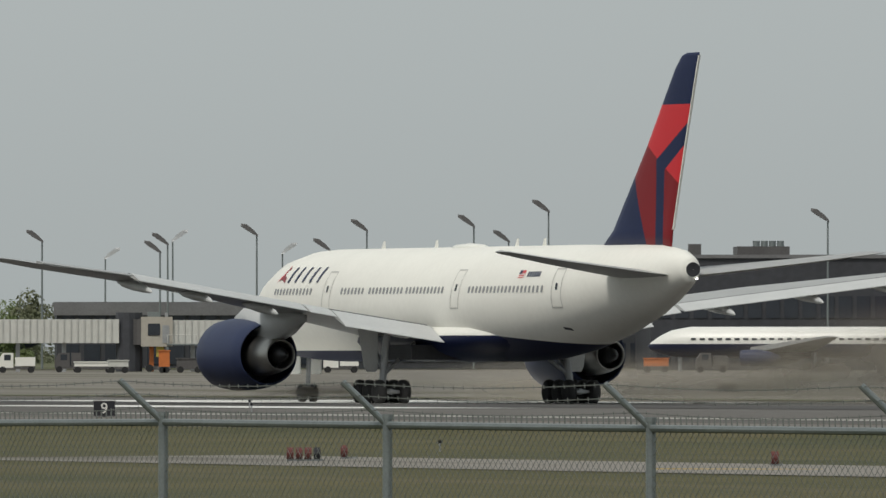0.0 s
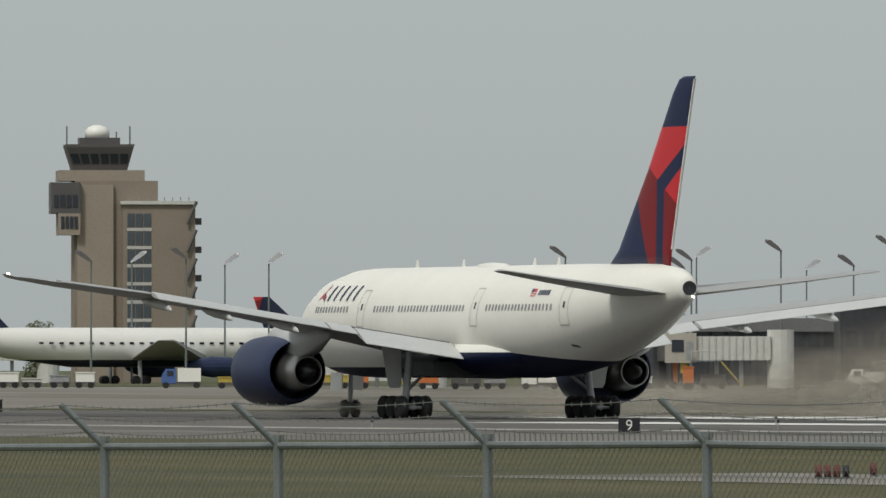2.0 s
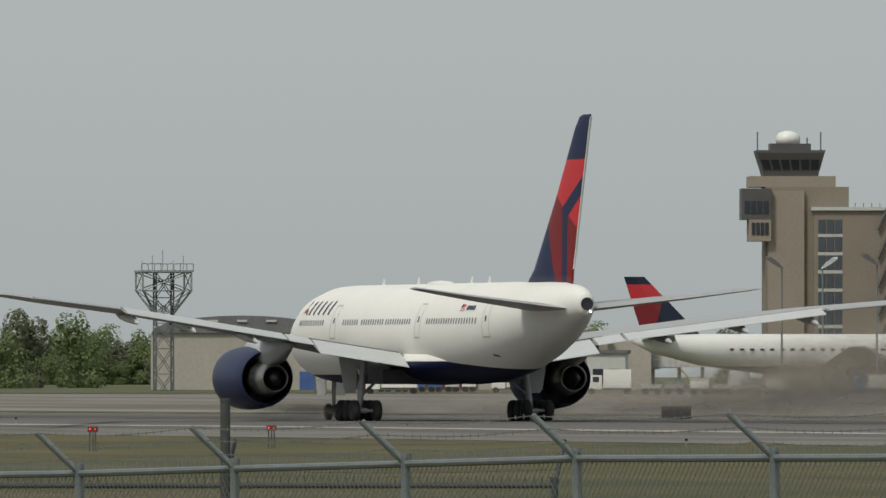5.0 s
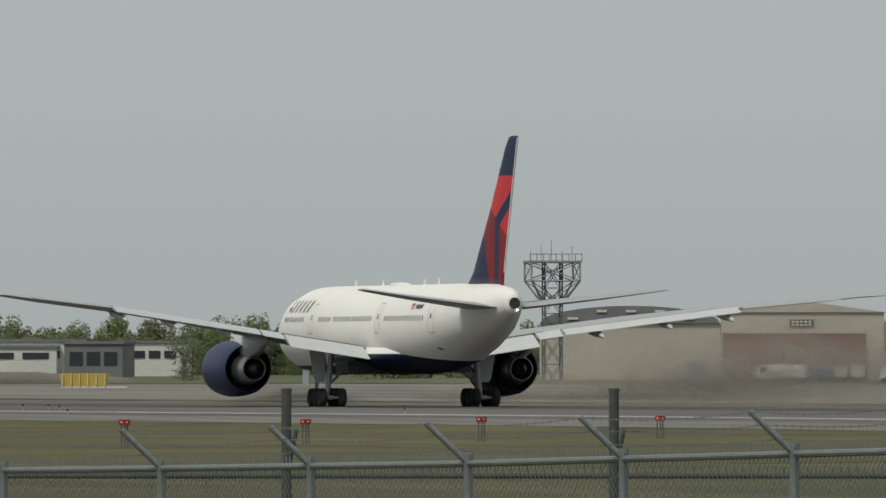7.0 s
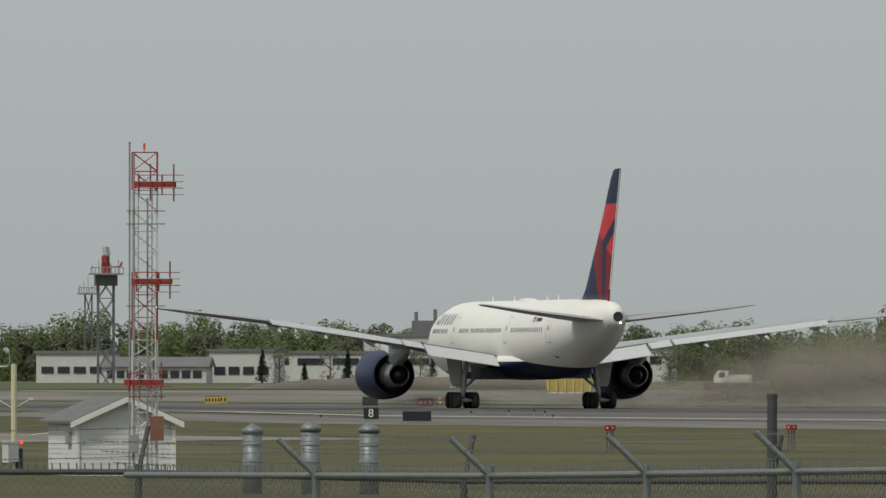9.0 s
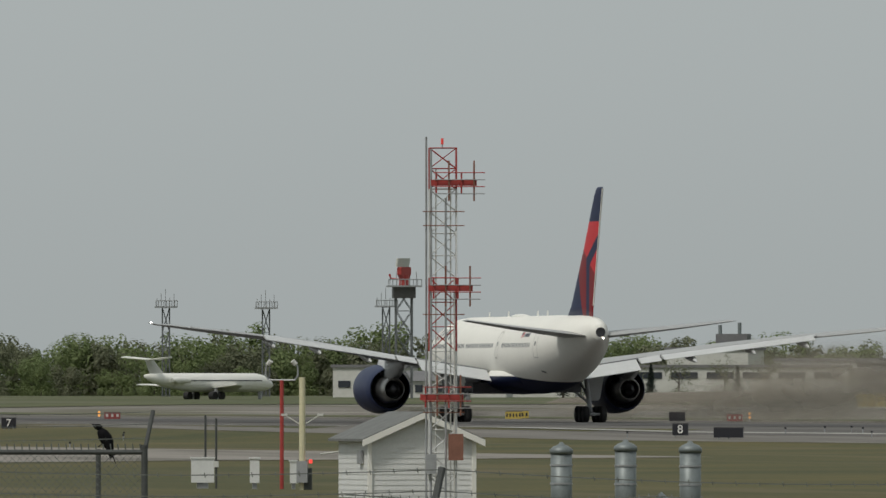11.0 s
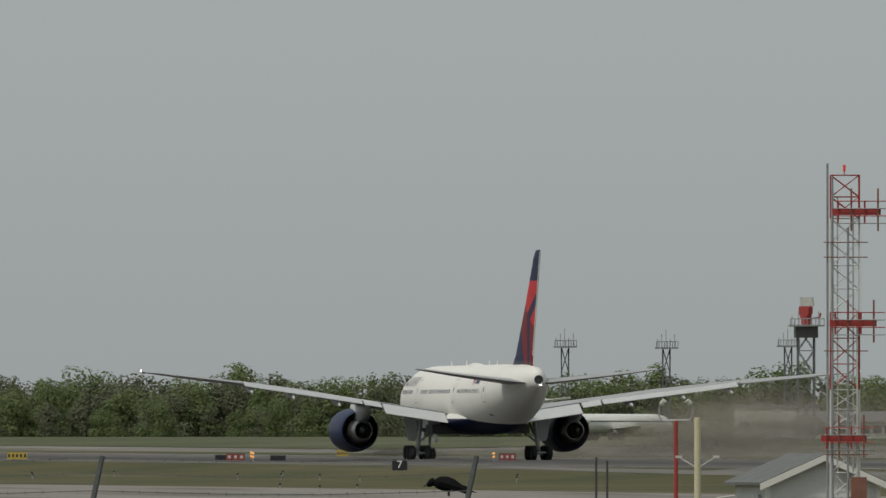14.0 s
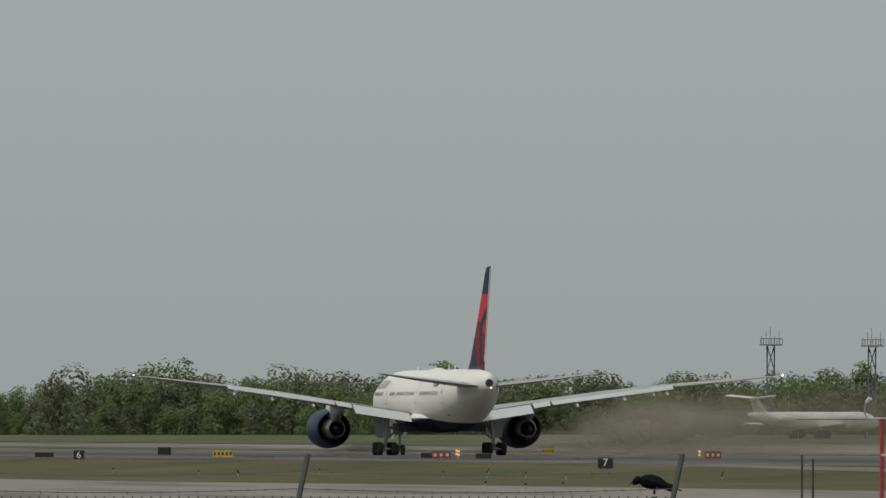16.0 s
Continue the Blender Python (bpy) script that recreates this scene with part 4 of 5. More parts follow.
cottage((-286.8, 2261.9), 7, 2.6, "grey-roofed bungalow with pale walls")
cottage((-279.7, 2272.8), 8, 2.6, "grey-roofed bungalow with pale walls")


def dirt_bank():
    bm = B()
    p, q = Vector((*(-218.0, 1837.1), 0)), Vector((*(-176.0, 1891.8), 0))
    rings = []
    for i in range(30):
        c = p.lerp(q, i / 29)
        z = ground_z(c.x, c.y)
        h = 1.5 * math.sin(math.pi * i / 29) ** .4 + .25 * noise.noise((i * .7, 0, 0))
        rings.append([(c.x, c.y - 8, z - .5), (c.x, c.y - 4, z + h * .6), (c.x, c.y, z + h), (c.x, c.y + 5, z + h), (c.x, c.y + 8, z - .5)])
    loft(bm, rings)
    tagged(link("earth_bank", bm, mat("bare_earth", (0.15, 0.13, 0.105), 0.95, 0, 0.2, 0.1, 20, 0.2), True), "low grey-brown earth bank beyond the runway", "bank", kind="structure")


dirt_bank()


# ---- masts and radar ----
dark_steel = mat("dark_steel", (0.14, 0.15, 0.155), 0.6, 0.2, 0.15, 1)

def lattice(bm, w, z0, z1, n, r, w2=None):
    w2 = w if w2 is None else w2
    cs = [(-1, -1), (1, -1), (1, 1), (-1, 1)]

    def P(c, k):
        ww = (w + (w2 - w) * k) / 2
        return (c[0] * ww, c[1] * ww, z0 + (z1 - z0) * k)

    for i, c in enumerate(cs):
        tube(bm, P(c, 0), P(c, 1), r, 5)
        d = cs[(i + 1) % 4]
        for j in range(n):
            a, b = j / n, (j + 1) / n
            tube(bm, P(c, a), P(d, b), r * .5, 4)
            tube(bm, P(d, a), P(c, b), r * .5, 4)
            tube(bm, P(c, b), P(d, b), r * .5, 4)
    return bm


def platform_mast(xy, ztop, w, plat, label, dish=False):
    e = thing("lattice_mast", xy, label, "mast", 12)
    h = ztop - e.location.z
    part("frame", lattice(B(), w, -1, h, max(4, int(h / 2.8)), .11 if w > 1.5 else .08), dark_steel, e)
    p = part("platform", box(B(), -plat / 2, plat / 2, -plat / 2, plat / 2, h, h + .25), gear_grey, e)
    for i in range(9):
        x = -plat / 2 + plat * i / 8
        part("railing_post", tube(B(), (x, -plat / 2, h), (x, -plat / 2, h + 1.1), .06, 4), gear_grey, p)
    part("railing", tube(B(), (-plat / 2, -plat / 2, h + 1.1), (plat / 2, -plat / 2, h + 1.1), .07, 4), gear_grey, p)
    for i in range(5):
        part("aerial", tube(B(), (-plat / 2 + plat * (i + .4) / 5, 0, h), (-plat / 2 + plat * (i + .4) / 5, 0, h + 1.5 + (i * 7 % 3) * .7), .05, 4), gear_grey, e)
    return e, h


pm, ph = platform_mast((-126.7, 1945.9), 16.74, 2.3, 6.8, "grey steel lattice mast with railed antenna platform")
part("head_frame", lattice(B(), 6.4, ph - 2.4, ph, 1, .14), gear_grey, pm)
part("brace_frame", lattice(B(), 2.3, ph - 5.4, ph - 2.4, 1, .14, 6.4), gear_grey, pm)
for p, zt in (((-335.6, 2329.9), 15.45), ((-320.3, 2332.1), 15.28), ((-301.9, 2334.6), 15.54)):
    platform_mast(p, zt, 1.1, 3.3, "slim grey lattice mast with antenna platform")
rad, rh = platform_mast((-280.1, 2186.1), 17.6, 2.3, 4.8, "grey lattice radar tower with red rotating antenna")
part("cabin", box(B(), -1.6, 1.6, -1.6, 1.6, rh - 1.6, rh + .1), dark_band, rad)
ant = new("radar_antenna")
ant.parent = rad
ant.matrix_basis = pose(0, 0, rh + .4)
part("reflector", loft(B(), [[(-1.75 + 3.5 * i / 8, -.5 * ((i - 4) / 4) ** 2 + o, z) for i in range(9)] + [(1.75 - 3.5 * i / 8, -.5 * ((i - 4) / 4) ** 2 + o + .25, z) for i in range(9)] for z, o in ((2.5, .1), (3.75, .3))]), pale_wall, ant, "pale flat secondary array")
part("reflector", loft(B(), [[(-w, -.3, z), (w, -.3, z), (w, .4, z), (-w, .4, z)] for z, w in ((.7, .75), (1.4, 1.35), (2.3, 1.45), (2.5, 1.2))]), tower_red, ant, "red radar reflector")
for x in (-.7, 0, .7):
    part("reflector_rib", box(B(), x - .09, x + .09, -.42, -.3, .9, 2.35), rust, ant)
part("feed_arm", tube(tube(B(), (0, .2, .6), (0, -2.2, .9), .12, 6), (0, -2.2, .9), (0, -2.4, 1.5), .16, 6), tower_red, ant)
part("pedestal", tube(B(), (0, 0, -.4), (0, 0, 1.4), .7, 12), tower_red, ant)


# ---- glide-slope tower and its hut ----
def glide_tower():
    e = thing("antenna_tower", (-74.7, 595.3), "red and white lattice antenna tower beside a hut", "tower", 8)
    S = 44.05

    def Z(py):
        return (842 - py) / S

    w = 1.0
    bounds = [(842, 690, tower_white), (690, 600, tower_white), (600, 480, tower_red), (480, 335, tower_white), (335, 268, tower_red)]
    for a, b, m in bounds:
        part("lattice_section", lattice(B(), w, Z(a), Z(b), max(2, round((Z(b) - Z(a)) / .8)), .032), m, e)
    part("cable_mast", tube(B(), (-.62, -.5, 0), (-.62, -.5, Z(250)), .045, 6), gear_grey, e)
    part("cable_mast", tube(B(), (-.45, -.55, 0), (-.45, -.55, Z(270)), .05, 6), gear_grey, e)
    part("cable_mast", tube(B(), (.1, -.6, 0), (.1, -.6, Z(350)), .045, 6), gear_grey, e)
    for x, y, top in ((-.25, .55, 300), (.3, .56, 330), (.42, -.58, 480)):
        part("feed_line", tube(B(), (x, y, 0), (x, y, Z(top)), .028, 5), pale_wall, e)
    part("beacon_mast", tube(B(), (-.02, 0, Z(268)), (-.02, 0, Z(262)), .03, 6), gear_grey, e)
    part("beacon", tube(B(), (-.02, 0, Z(262)), (-.02, 0, Z(252)), .05, 8), obstruction_red, e, "red obstruction light")
    for py, x0, x1 in ((325, -.45, 1.25), (497, -.55, 1.1), (675, -.85, .75)):
        a = part("antenna_boom", box(B(), x0, x1, -.75, -.6, Z(py + 5), Z(py - 5)), tower_red, e, "red horizontal antenna boom")
        for i in range(4):
            zz = Z(py + 18) + i * .26
            part("element", tube(B(), (x0 + .1, -.85, zz), (x1 + .3, -.85, zz), .018, 4), tower_red if i % 2 else gear_grey, a)
        for i in range(4):
            xx = x0 + .2 + i * (x1 - x0 - .3) / 3
            part("dipole", tube(B(), (xx, -.8, Z(py + (30 if i % 2 else 18))), (xx, -.8, Z(py - (36 if i % 2 else 16))), .035, 5), rust if i % 2 else tower_red, a)
    for py in (372, 395, 540, 700):
        part("cross_bar", tube(B(), (-.75, -.6, Z(py)), (.8, -.6, Z(py)), .02, 5), rust, e)
    part("cabinet", box(B(), .2, .75, -1.0, -.6, Z(778), Z(735)), rust, e, "rusty equipment cabinet")
    part("cabinet", box(B(), -.65, -.25, -1.0, -.6, Z(800), Z(768)), gear_grey, e)


glide_tower()


def hut():
    e = thing("equipment_hut", (-76.1, 600.2), "small white clapboard hut with grey shingle roof", "hut", 20)
    w, d, h = 4.05, 5.4, 2.25
    part("core", box(B(), -w / 2 + .05, w / 2 - .05, .05, d - .05, -.6, h), siding, e)
    for i in range(13):
        z = -.3 + i * .2
        part("clapboard", loft(B(), [[(-w / 2, .012, z), (w / 2, .012, z), (w / 2, .08, z), (-w / 2, .08, z)], [(-w / 2, .03, z + .2), (w / 2, .03, z + .2), (w / 2, .08, z + .2), (-w / 2, .08, z + .2)]]), siding, e)
        part("clapboard", loft(B(), [[(-w / 2 + .012, 0, z), (-w / 2 + .012, d, z), (-w / 2 + .08, d, z), (-w / 2 + .08, 0, z)], [(-w / 2 + .03, 0, z + .2), (-w / 2 + .03, d, z + .2), (-w / 2 + .08, d, z + .2), (-w / 2 + .08, 0, z + .2)]]), siding, e)
    bm = B()
    gable(bm, -w / 2, w / 2, 0, d, h, h + .85, 0, "y")
    part("gable_wall", bm, siding, e)
    o = .32
    for s in (-1, 1):
        bm = B()
        loft(bm, [[(s * (w / 2 + o), y, h - .12), (0, y, h + .9), (0, y, h + 1.0), (s * (w / 2 + o), y, h - .02)] for y in (-o, d + o)])
        part("roof_slope", bm, shingle, e, "grey shingle roof slope")
        bm = B()
        loft(bm, [[(s * (w / 2 + o + .01), y, h - .3), (0, y, h + .74), (0, y, h + .97), (s * (w / 2 + o + .01), y, h - .06)] for y in (-o - .05, -o - .01)])
        part("bargeboard", bm, white_paint, e)
    part("corner_board", box(B(), -w / 2 - .05, -w / 2 + .1, -.06, .06, -.5, h), white_paint, e)
    part("corner_board", box(B(), w / 2 - .1, w / 2 + .05, -.06, .06, -.5, h), white_paint, e)
    part("vent_box", box(B(), -w / 2 - .12, -w / 2, 1.0, 1.6, 1.3, 1.8), gear_grey, e)


hut()


def vent_pipe(xy, h):
    e = thing("vent_pipe", xy, "stout galvanised vent pipe with domed cap", "vent", 0, None, "vent pipes")
    R = .32
    bm = B()
    loft(bm, [[(r * math.cos(q), r * math.sin(q), z) for q in (math.pi / 10 * i for i in range(20))] for z, r in ((-.5, R), (h - .25, R))])
    part("pipe", bm, galvanised, e, "", True)
    for k in range(3):
        part("band", tube(B(), (0, 0, .5 + k * .55), (0, 0, .56 + k * .55), R + .02, 20), gear_grey, e)
    bm = B()
    loft(bm, [[(r * math.cos(q), r * math.sin(q), z) for q in (math.pi / 10 * i for i in range(20))] for z, r in ((h - .25, R + .03), (h - .12, R + .03), (h - .03, R * .75), (h + .03, R * .3), (h + .1, .05))])
    part("cap", bm, galvanised, e, "", True)


for p, zt in (((-57.5, 486.6), 0.86), ((-55.6, 486.8), 0.94), ((-53.7, 487.1), 0.90)):
    vent_pipe(p, zt - ground_z(*p))


# ---- airfield signs and lights ----
def text_sheet(body, size, parent, m):
    c = bpy.data.curves.new("digit", "FONT")
    c.body, c.size, c.align_x, c.align_y, c.extrude = body, size, "CENTER", "CENTER", .005
    o = new("digit", c)
    dg = bpy.context.evaluated_depsgraph_get()
    me = bpy.data.meshes.new_from_object(o.evaluated_get(dg))
    bpy.data.objects.remove(o)
    me.materials.clear()
    me.materials.append(m)
    q = new("digit", me)
    q.parent = parent
    return q


def board(name, xy, w, h, m, label, digit="", leg=.25, bars_m=None, n=0, legs=None, z=None):
    e = thing(name, xy, label, "sign", 0, z)
    p = part("panel", box(B(), -w / 2, w / 2, -.12, .12, leg, leg + h), m, e)
    part("panel_rim", box(B(), -w / 2 - .04, w / 2 + .04, -.08, .08, leg + h, leg + h + .05), dark_band, e)
    for i in range(3):
        x = -w / 2 + w * (i + .5) / 3
        part("leg", tube(B(), (x, 0, -.5), (x, 0, leg), .05, 6), gear_grey, e)
    if digit:
        q = text_sheet(digit, h * 1.05, p, line_white)
        q.matrix_basis = pose(0, -.14, leg + h / 2, 90, 0, 0)
    for i in range(n):
        x = -w / 2 + w * (i + .3) / n
        part("writing_bar", box(B(), x, x + w / n * .45, -.15, -.12, leg + h * .3, leg + h * .75), bars_m, p)
    return e


for p, d, w, h, lg in (((8.8, 700.0), "9", 1.02, .68, .08), ((-111.2, 1009.9), "8", 1.02, .74, .1), ((-178.5, 1159.3), "7", 1.1, .78, .1), ((-263.2, 1394.9), "6", .95, .8, .05)):
    board("distance_sign", p, w, h, sign_black, "black runway distance sign with a white number " + d, d, lg)
board("sign_back", (-106.4, 994.3), 1.9, .62, sign_black, "long blank black sign panel on short legs", "", .1)
board("sign_back", (-138.0, 1252.4), 1.3, .7, sign_black, "blank black sign panel on short legs", "", .1)
board("sign_back", (56.8, 1034.5), 1.4, .55, sign_black, "blank dark sign panel on short legs", "", .05)
board("sign_back", (-29.2, 949.5), 1.8, .75, sign_black, "blank dark sign panel on short legs", "", .1)
board("sign_back", (-29.0, 949.6), 1.6, .75, sign_black, "blank dark sign panel on short legs", "", .1)
board("sign_back", (-215.3, 1328.0), 1.3, .4, sign_black, "blank dark sign panel on short legs", "", .1)
board("sign_back", (-280.5, 1529.7), 1.3, .7, sign_black, "blank dark sign panel on short legs", "", .1)
board("sign_back", (-271.9, 1423.3), 1.7, .4, sign_black, "blank dark sign panel on short legs", "", .1)
board("sign_back", (-224.9, 1356.8), 1.3, .4, sign_black, "blank dark sign panel on short legs", "", .1)
for p, w in (((-132.3, 1243.0), 1.25), ((-197.5, 1340.9), 1.4), ((-220.5, 1337.2), 1.6)):
    board("hold_sign", p, w, .55, sign_red, "red holding-position sign with small white writing", "", .1, seam, 3)
for p, w in (((-162.0, 1340.2), 1.4), ((-247.9, 1383.2), 1.8), ((-163.4, 1355.5), 1.8), ((-246.2, 1556.0), 1.2)):
    board("direction_sign", p, w, .62, yellow, "yellow direction sign with small black writing", "", .1, sign_black, 5)


def guard_light(xy):
    e = thing("guard_light", xy, "amber runway guard light on a short stand", "light", 0, None, "guard lights")
    part("stand", tube(B(), (0, 0, -.4), (0, 0, .3), .05, 6), gear_grey, e)
    for z in (.4, .7):
        part("lens", tube(B(), (0, -.14, z), (0, .1, z), .1, 10), beacon_amber, e)


for p in ((-131.1, 1243.1), (-197.9, 1335.7), (-218.2, 1332.5), (-227.4, 1386.8)):
    guard_light(p)


def slope_light(xy, zt):
    e = thing("approach_light", xy, "red approach light box on grey legs", "light", 0, None, "approach light boxes")
    h = zt - e.location.z
    bx = part("housing", box(B(), -.22, .28, -.3, .3, h - .12, h + .14), hangar_red, e)
    part("lens", tube(B(), (-.1, -.33, h + .02), (-.1, -.28, h + .02), .05, 10), beacon_red, bx)
    part("lens", tube(B(), (.17, -.33, h + .02), (.17, -.28, h + .02), .035, 10), beacon_red, bx)
    for x in (-.15, .05, .2):
        part("leg", tube(B(), (x, 0, -.4), (x * .8, 0, h - .12), .035, 5), dark_band, e)


for p, zt in (((-68.3, 726.8), -0.02), ((-60.7, 742.5), -0.04), ((-53.0, 758.1), 0.02), ((-44.8, 773.7), 0.04)):
    slope_light(p, zt)


def marker_stake(xy, h=.32, m=gear_grey):
    e = thing("edge_light", xy, "small edge light on a thin stake", "light", 0, None, "edge lights")
    part("stake", tube(B(), (0, 0, -.3), (0, 0, h), .035, 5), m, e)
    part("lamp_head", tube(B(), (0, 0, h), (0, 0, h + .12), .07, 8), sign_black, e)


for p in ((16.1, 715.8), (19.9, 557.6), (15.7, 693.8), (-3.5, 738.0), (-22.7, 755.7), (-3.5, 732.0), (-96.9, 985.2), (-69.0, 919.4), (-95.2, 973.4), (-103.2, 998.7), (-100.3, 995.0), (-98.2, 991.1), (-115.3, 1015.5), (-161.9, 1003.9), (-155.0, 976.9), (-154.3, 987.1), (-147.1, 982.2), (-158.4, 1082.1), (-216.2, 1199.0), (-208.6, 1174.1), (-186.1, 1151.8), (-179.9, 1131.1), (-172.7, 1104.1), (-161.3, 1102.1), (-234.9, 1262.3), (-214.0, 1203.5), (-210.2, 1218.3), (-189.9, 1155.2), (-188.9, 1169.6)):
    marker_stake(p)


# red-and-black hydrant group in the grass
def fire_marker(xy, w, label):
    e = thing("runway_marker", xy, label, "marker", 0)
    for i in range(int(w / .32)):
        b = part("drum", tube(B(), (-w / 2 + i * .32, 0, .3), (-w / 2 + i * .32 + .24, 0, .3), .22, 10), hangar_red if i % 4 != 3 else sign_black, e)
    part("rail", box(B(), -w / 2, w / 2, -.05, .05, 0, .1), gear_grey, e)


fire_marker((13.7, 517.8), 1.3, "row of small red and black drums on the grass")
fire_marker((15.5, 525.8), .6, "small rusty red marker on the grass")
fire_marker((28.9, 489.2), .4, "small rusty red marker on the grass")

yl = link("taxi_line", box(B(), -3.2, 3.2, -.12, .12, 0, .03), line_yellow)
yl.matrix_basis = pose(*(26.8, 477.3), ground_z(*(26.8, 477.3)) + .02, 0, 0, -30)
tagged(yl, "yellow painted line on the service road", "marking", kind="structure")


# posts and boxes beside the hut
def bracket_lamp(xy, zt):
    e = thing("lamp_pole", xy, "red pole with two gooseneck floodlights", "lamp post", 0)
    h = zt - e.location.z
    part("pole", tube(B(), (0, 0, -.5), (0, 0, h), .085, 8), tower_red, e, "red painted pole")
    part("crossbar", tube(B(), (-.55, 0, h), (.55, 0, h), .04, 6), gear_grey, e)
    for s in (-1, 1):
        bm = B()
        pts = [(s * .55, 0, h), (s * .68, 0, h + .2), (s * .66, 0, h + .55), (s * .55, 0, h + .72)]
        for a, b in zip(pts, pts[1:]):
            tube(bm, a, b, .035, 6)
        part("gooseneck", bm, gear_grey, e)
        part("lamp_head", tube(B(), (s * .58, 0, h + .65), (s * .45, -.05, h + .8), .11, 8), pale_wall, e)


bracket_lamp((-89.6, 660.3), 2.94)


def cream_post(xy, zt):
    e = thing("wind_post", xy, "cream post with small white arms and boxes", "post", 0)
    h = zt - e.location.z
    part("post", tube(B(), (0, 0, -.5), (0, 0, h), .13, 10), cream, e, "cream painted post")
    for s in (-1, 1):
        part("arm", tube(B(), (0, 0, h - 2.0), (s * .75, 0, h - 1.55), .03, 6), pale_wall, e)
        part("arm_head", box(B(), s * .75 - .12, s * .75 + .12, -.06, .06, h - 1.6, h - 1.5), pale_wall, e)
    part("switch_box", box(B(), -.2, .25, -.3, -.1, .3, 1.2), gear_grey, e)
    part("beacon", tube(B(), (.35, 0, 1.1), (.35, 0, 1.25), .07, 8), beacon_red, e)
    part("stand", box(B(), -.1, .4, -.1, .1, -.4, .9), old_steel, e)


cream_post((-88.2, 656.3), 3.06)
for p, w, h, lab in (((-93.7, 665.8), .95, 1.0, "white painted equipment cabinet on the grass"), ((-91.0, 662.2), .38, 1.0, "small white post box on the grass"), ((-89.0, 659.5), .28, .9, "small white switch box on a stand")):
    e = thing("equipment_box", p, lab, "cabinet", 10)
    part("body", box(B(), -w / 2, w / 2, -.3, .3, .25, .25 + h), siding, e)
    part("lid", box(B(), -w / 2 - .04, w / 2 + .04, -.34, .34, .25 + h, .31 + h), siding, e)
    part("foot", box(B(), -w / 4, w / 4, -.2, .2, -.4, .25), gear_grey, e)
for p, zt in (((-93.0, 664.9), 1.34), ((-94.6, 673.0), 1.47)):
    e = thing("thin_post", p, "thin dark post with a small pale fitting", "post", 0)
    part("pole", tube(B(), (0, 0, -.4), (0, 0, zt - e.location.z), .05, 6), old_steel, e)
    part("fitting", box(B(), -.1, .1, -.1, .1, .9, 1.15), pale_wall, e)
e = thing("cable_pipe", (-86.9, 652.3), "thin pale pipe running from post to hut", "pipe", 0)
part("pipe", tube(B(), (0, 0, 1.5), (2.4, 0, 1.8), .04, 6), pale_wall, e)
part("support", tube(B(), (1.2, 0, -.4), (1.2, 0, 1.65), .03, 6), pale_wall, e)


# ---- ground vehicles ----
def cart(xy, w, h, body_m, label, box_m=None, rz=0, truck=False):
    e = thing("service_truck" if truck else "baggage_cart", xy, label, "vehicle", rz)
    part("chassis", box(B(), -w / 2, w / 2, -.9, .9, .45, .75), dark_band, e)
    if truck:
        bm = B()
        loft(bm, [[(-w / 2, y, .6), (-w / 2 + 1.7, y, .6), (-w / 2 + 1.7, y, 2.3), (-w / 2 + .5, y, 2.3), (-w / 2, y, 1.5)] for y in (-.95, .95)])
        c = part("cab", bm, body_m, e)
        part("cab_window", box(B(), -w / 2 + .65, -w / 2 + 1.4, -.98, -.93, 1.45, 2.1), glass_dark, c)
        part("load", box(B(), -w / 2 + 1.9, w / 2, -1, 1, .8, h), box_m or body_m, e)
    else:
        part("load", box(B(), -w / 2 + .1, w / 2 - .1, -.85, .85, .75, h), box_m or body_m, e)
        part("canopy", box(B(), -w / 2, w / 2, -.95, .95, h, h + .12), body_m, e)
    for x in (-w / 2 + .5, w / 2 - .5):
        for y in (-.85, .85):
            part("wheel", tube(B(), (x, y - .12, .38), (x, y + .12, .38), .38, 12), black, e)
    return e


cart((11.0, 1686.0), 4.2, 1.8, white_paint, "white airport tug parked on the apron", None, 0, True)
cart((2.6, 1684.0), 3.4, 1.9, dark_band, "dark baggage tug under a boarding bridge", None, 0, True)
cart((5.9, 1690.0), 2.6, 1.3, gear_grey, "grey baggage dolly on the apron")
cart((-1.6, 1688.0), 2.4, 2.2, orange, "orange belt loader beside a boarding bridge")
cart((48.0, 1690.0), 4.0, 2.0, white_paint, "white airport van on the apron", None, 0, True)
cart((84.5, 1700.0), 3.0, 1.6, orange, "orange ground power unit on the apron")
cart((91.0, 1702.0), 3.6, 2.0, dark_band, "dark baggage tug on the apron", None, 0, True)
cart((19.7, 1685.9), 4.5, 1.2, white_paint, "flat white baggage cart on the apron")
cart((22.4, 1675.8), 2.5, 1.4, pale_wall, "flat white baggage cart on the apron")
cart((17.0, 1705.9), 3.0, 2.3, dark_band, "dark baggage tug on the apron", None, 0, True)
cart((27.6, 1675.8), 1.4, 2.5, orange, "orange ground power unit beside a bridge")
cart((30.6, 1685.7), 3.0, 1.6, dark_band, "dark baggage cart on the apron")
cart((-30.7, 1745.7), 4.6, 2.4, blue, "blue and white service truck beside a parked jet", white_paint, 0, True)
cart((-24.4, 1725.8), 3.5, 1.3, yellow, "yellow baggage belt loader on the apron")
cart((-12.9, 1726.0), 4.0, 1.5, yellow, "yellow baggage tug on the apron")
cart((-9.3, 1726.0), 1.5, 3.2, orange, "orange lift beside a boarding bridge")
cart((-62.6, 1778.9), 5.2, 3.0, white_paint, "white catering truck on the apron", None, 0, True)
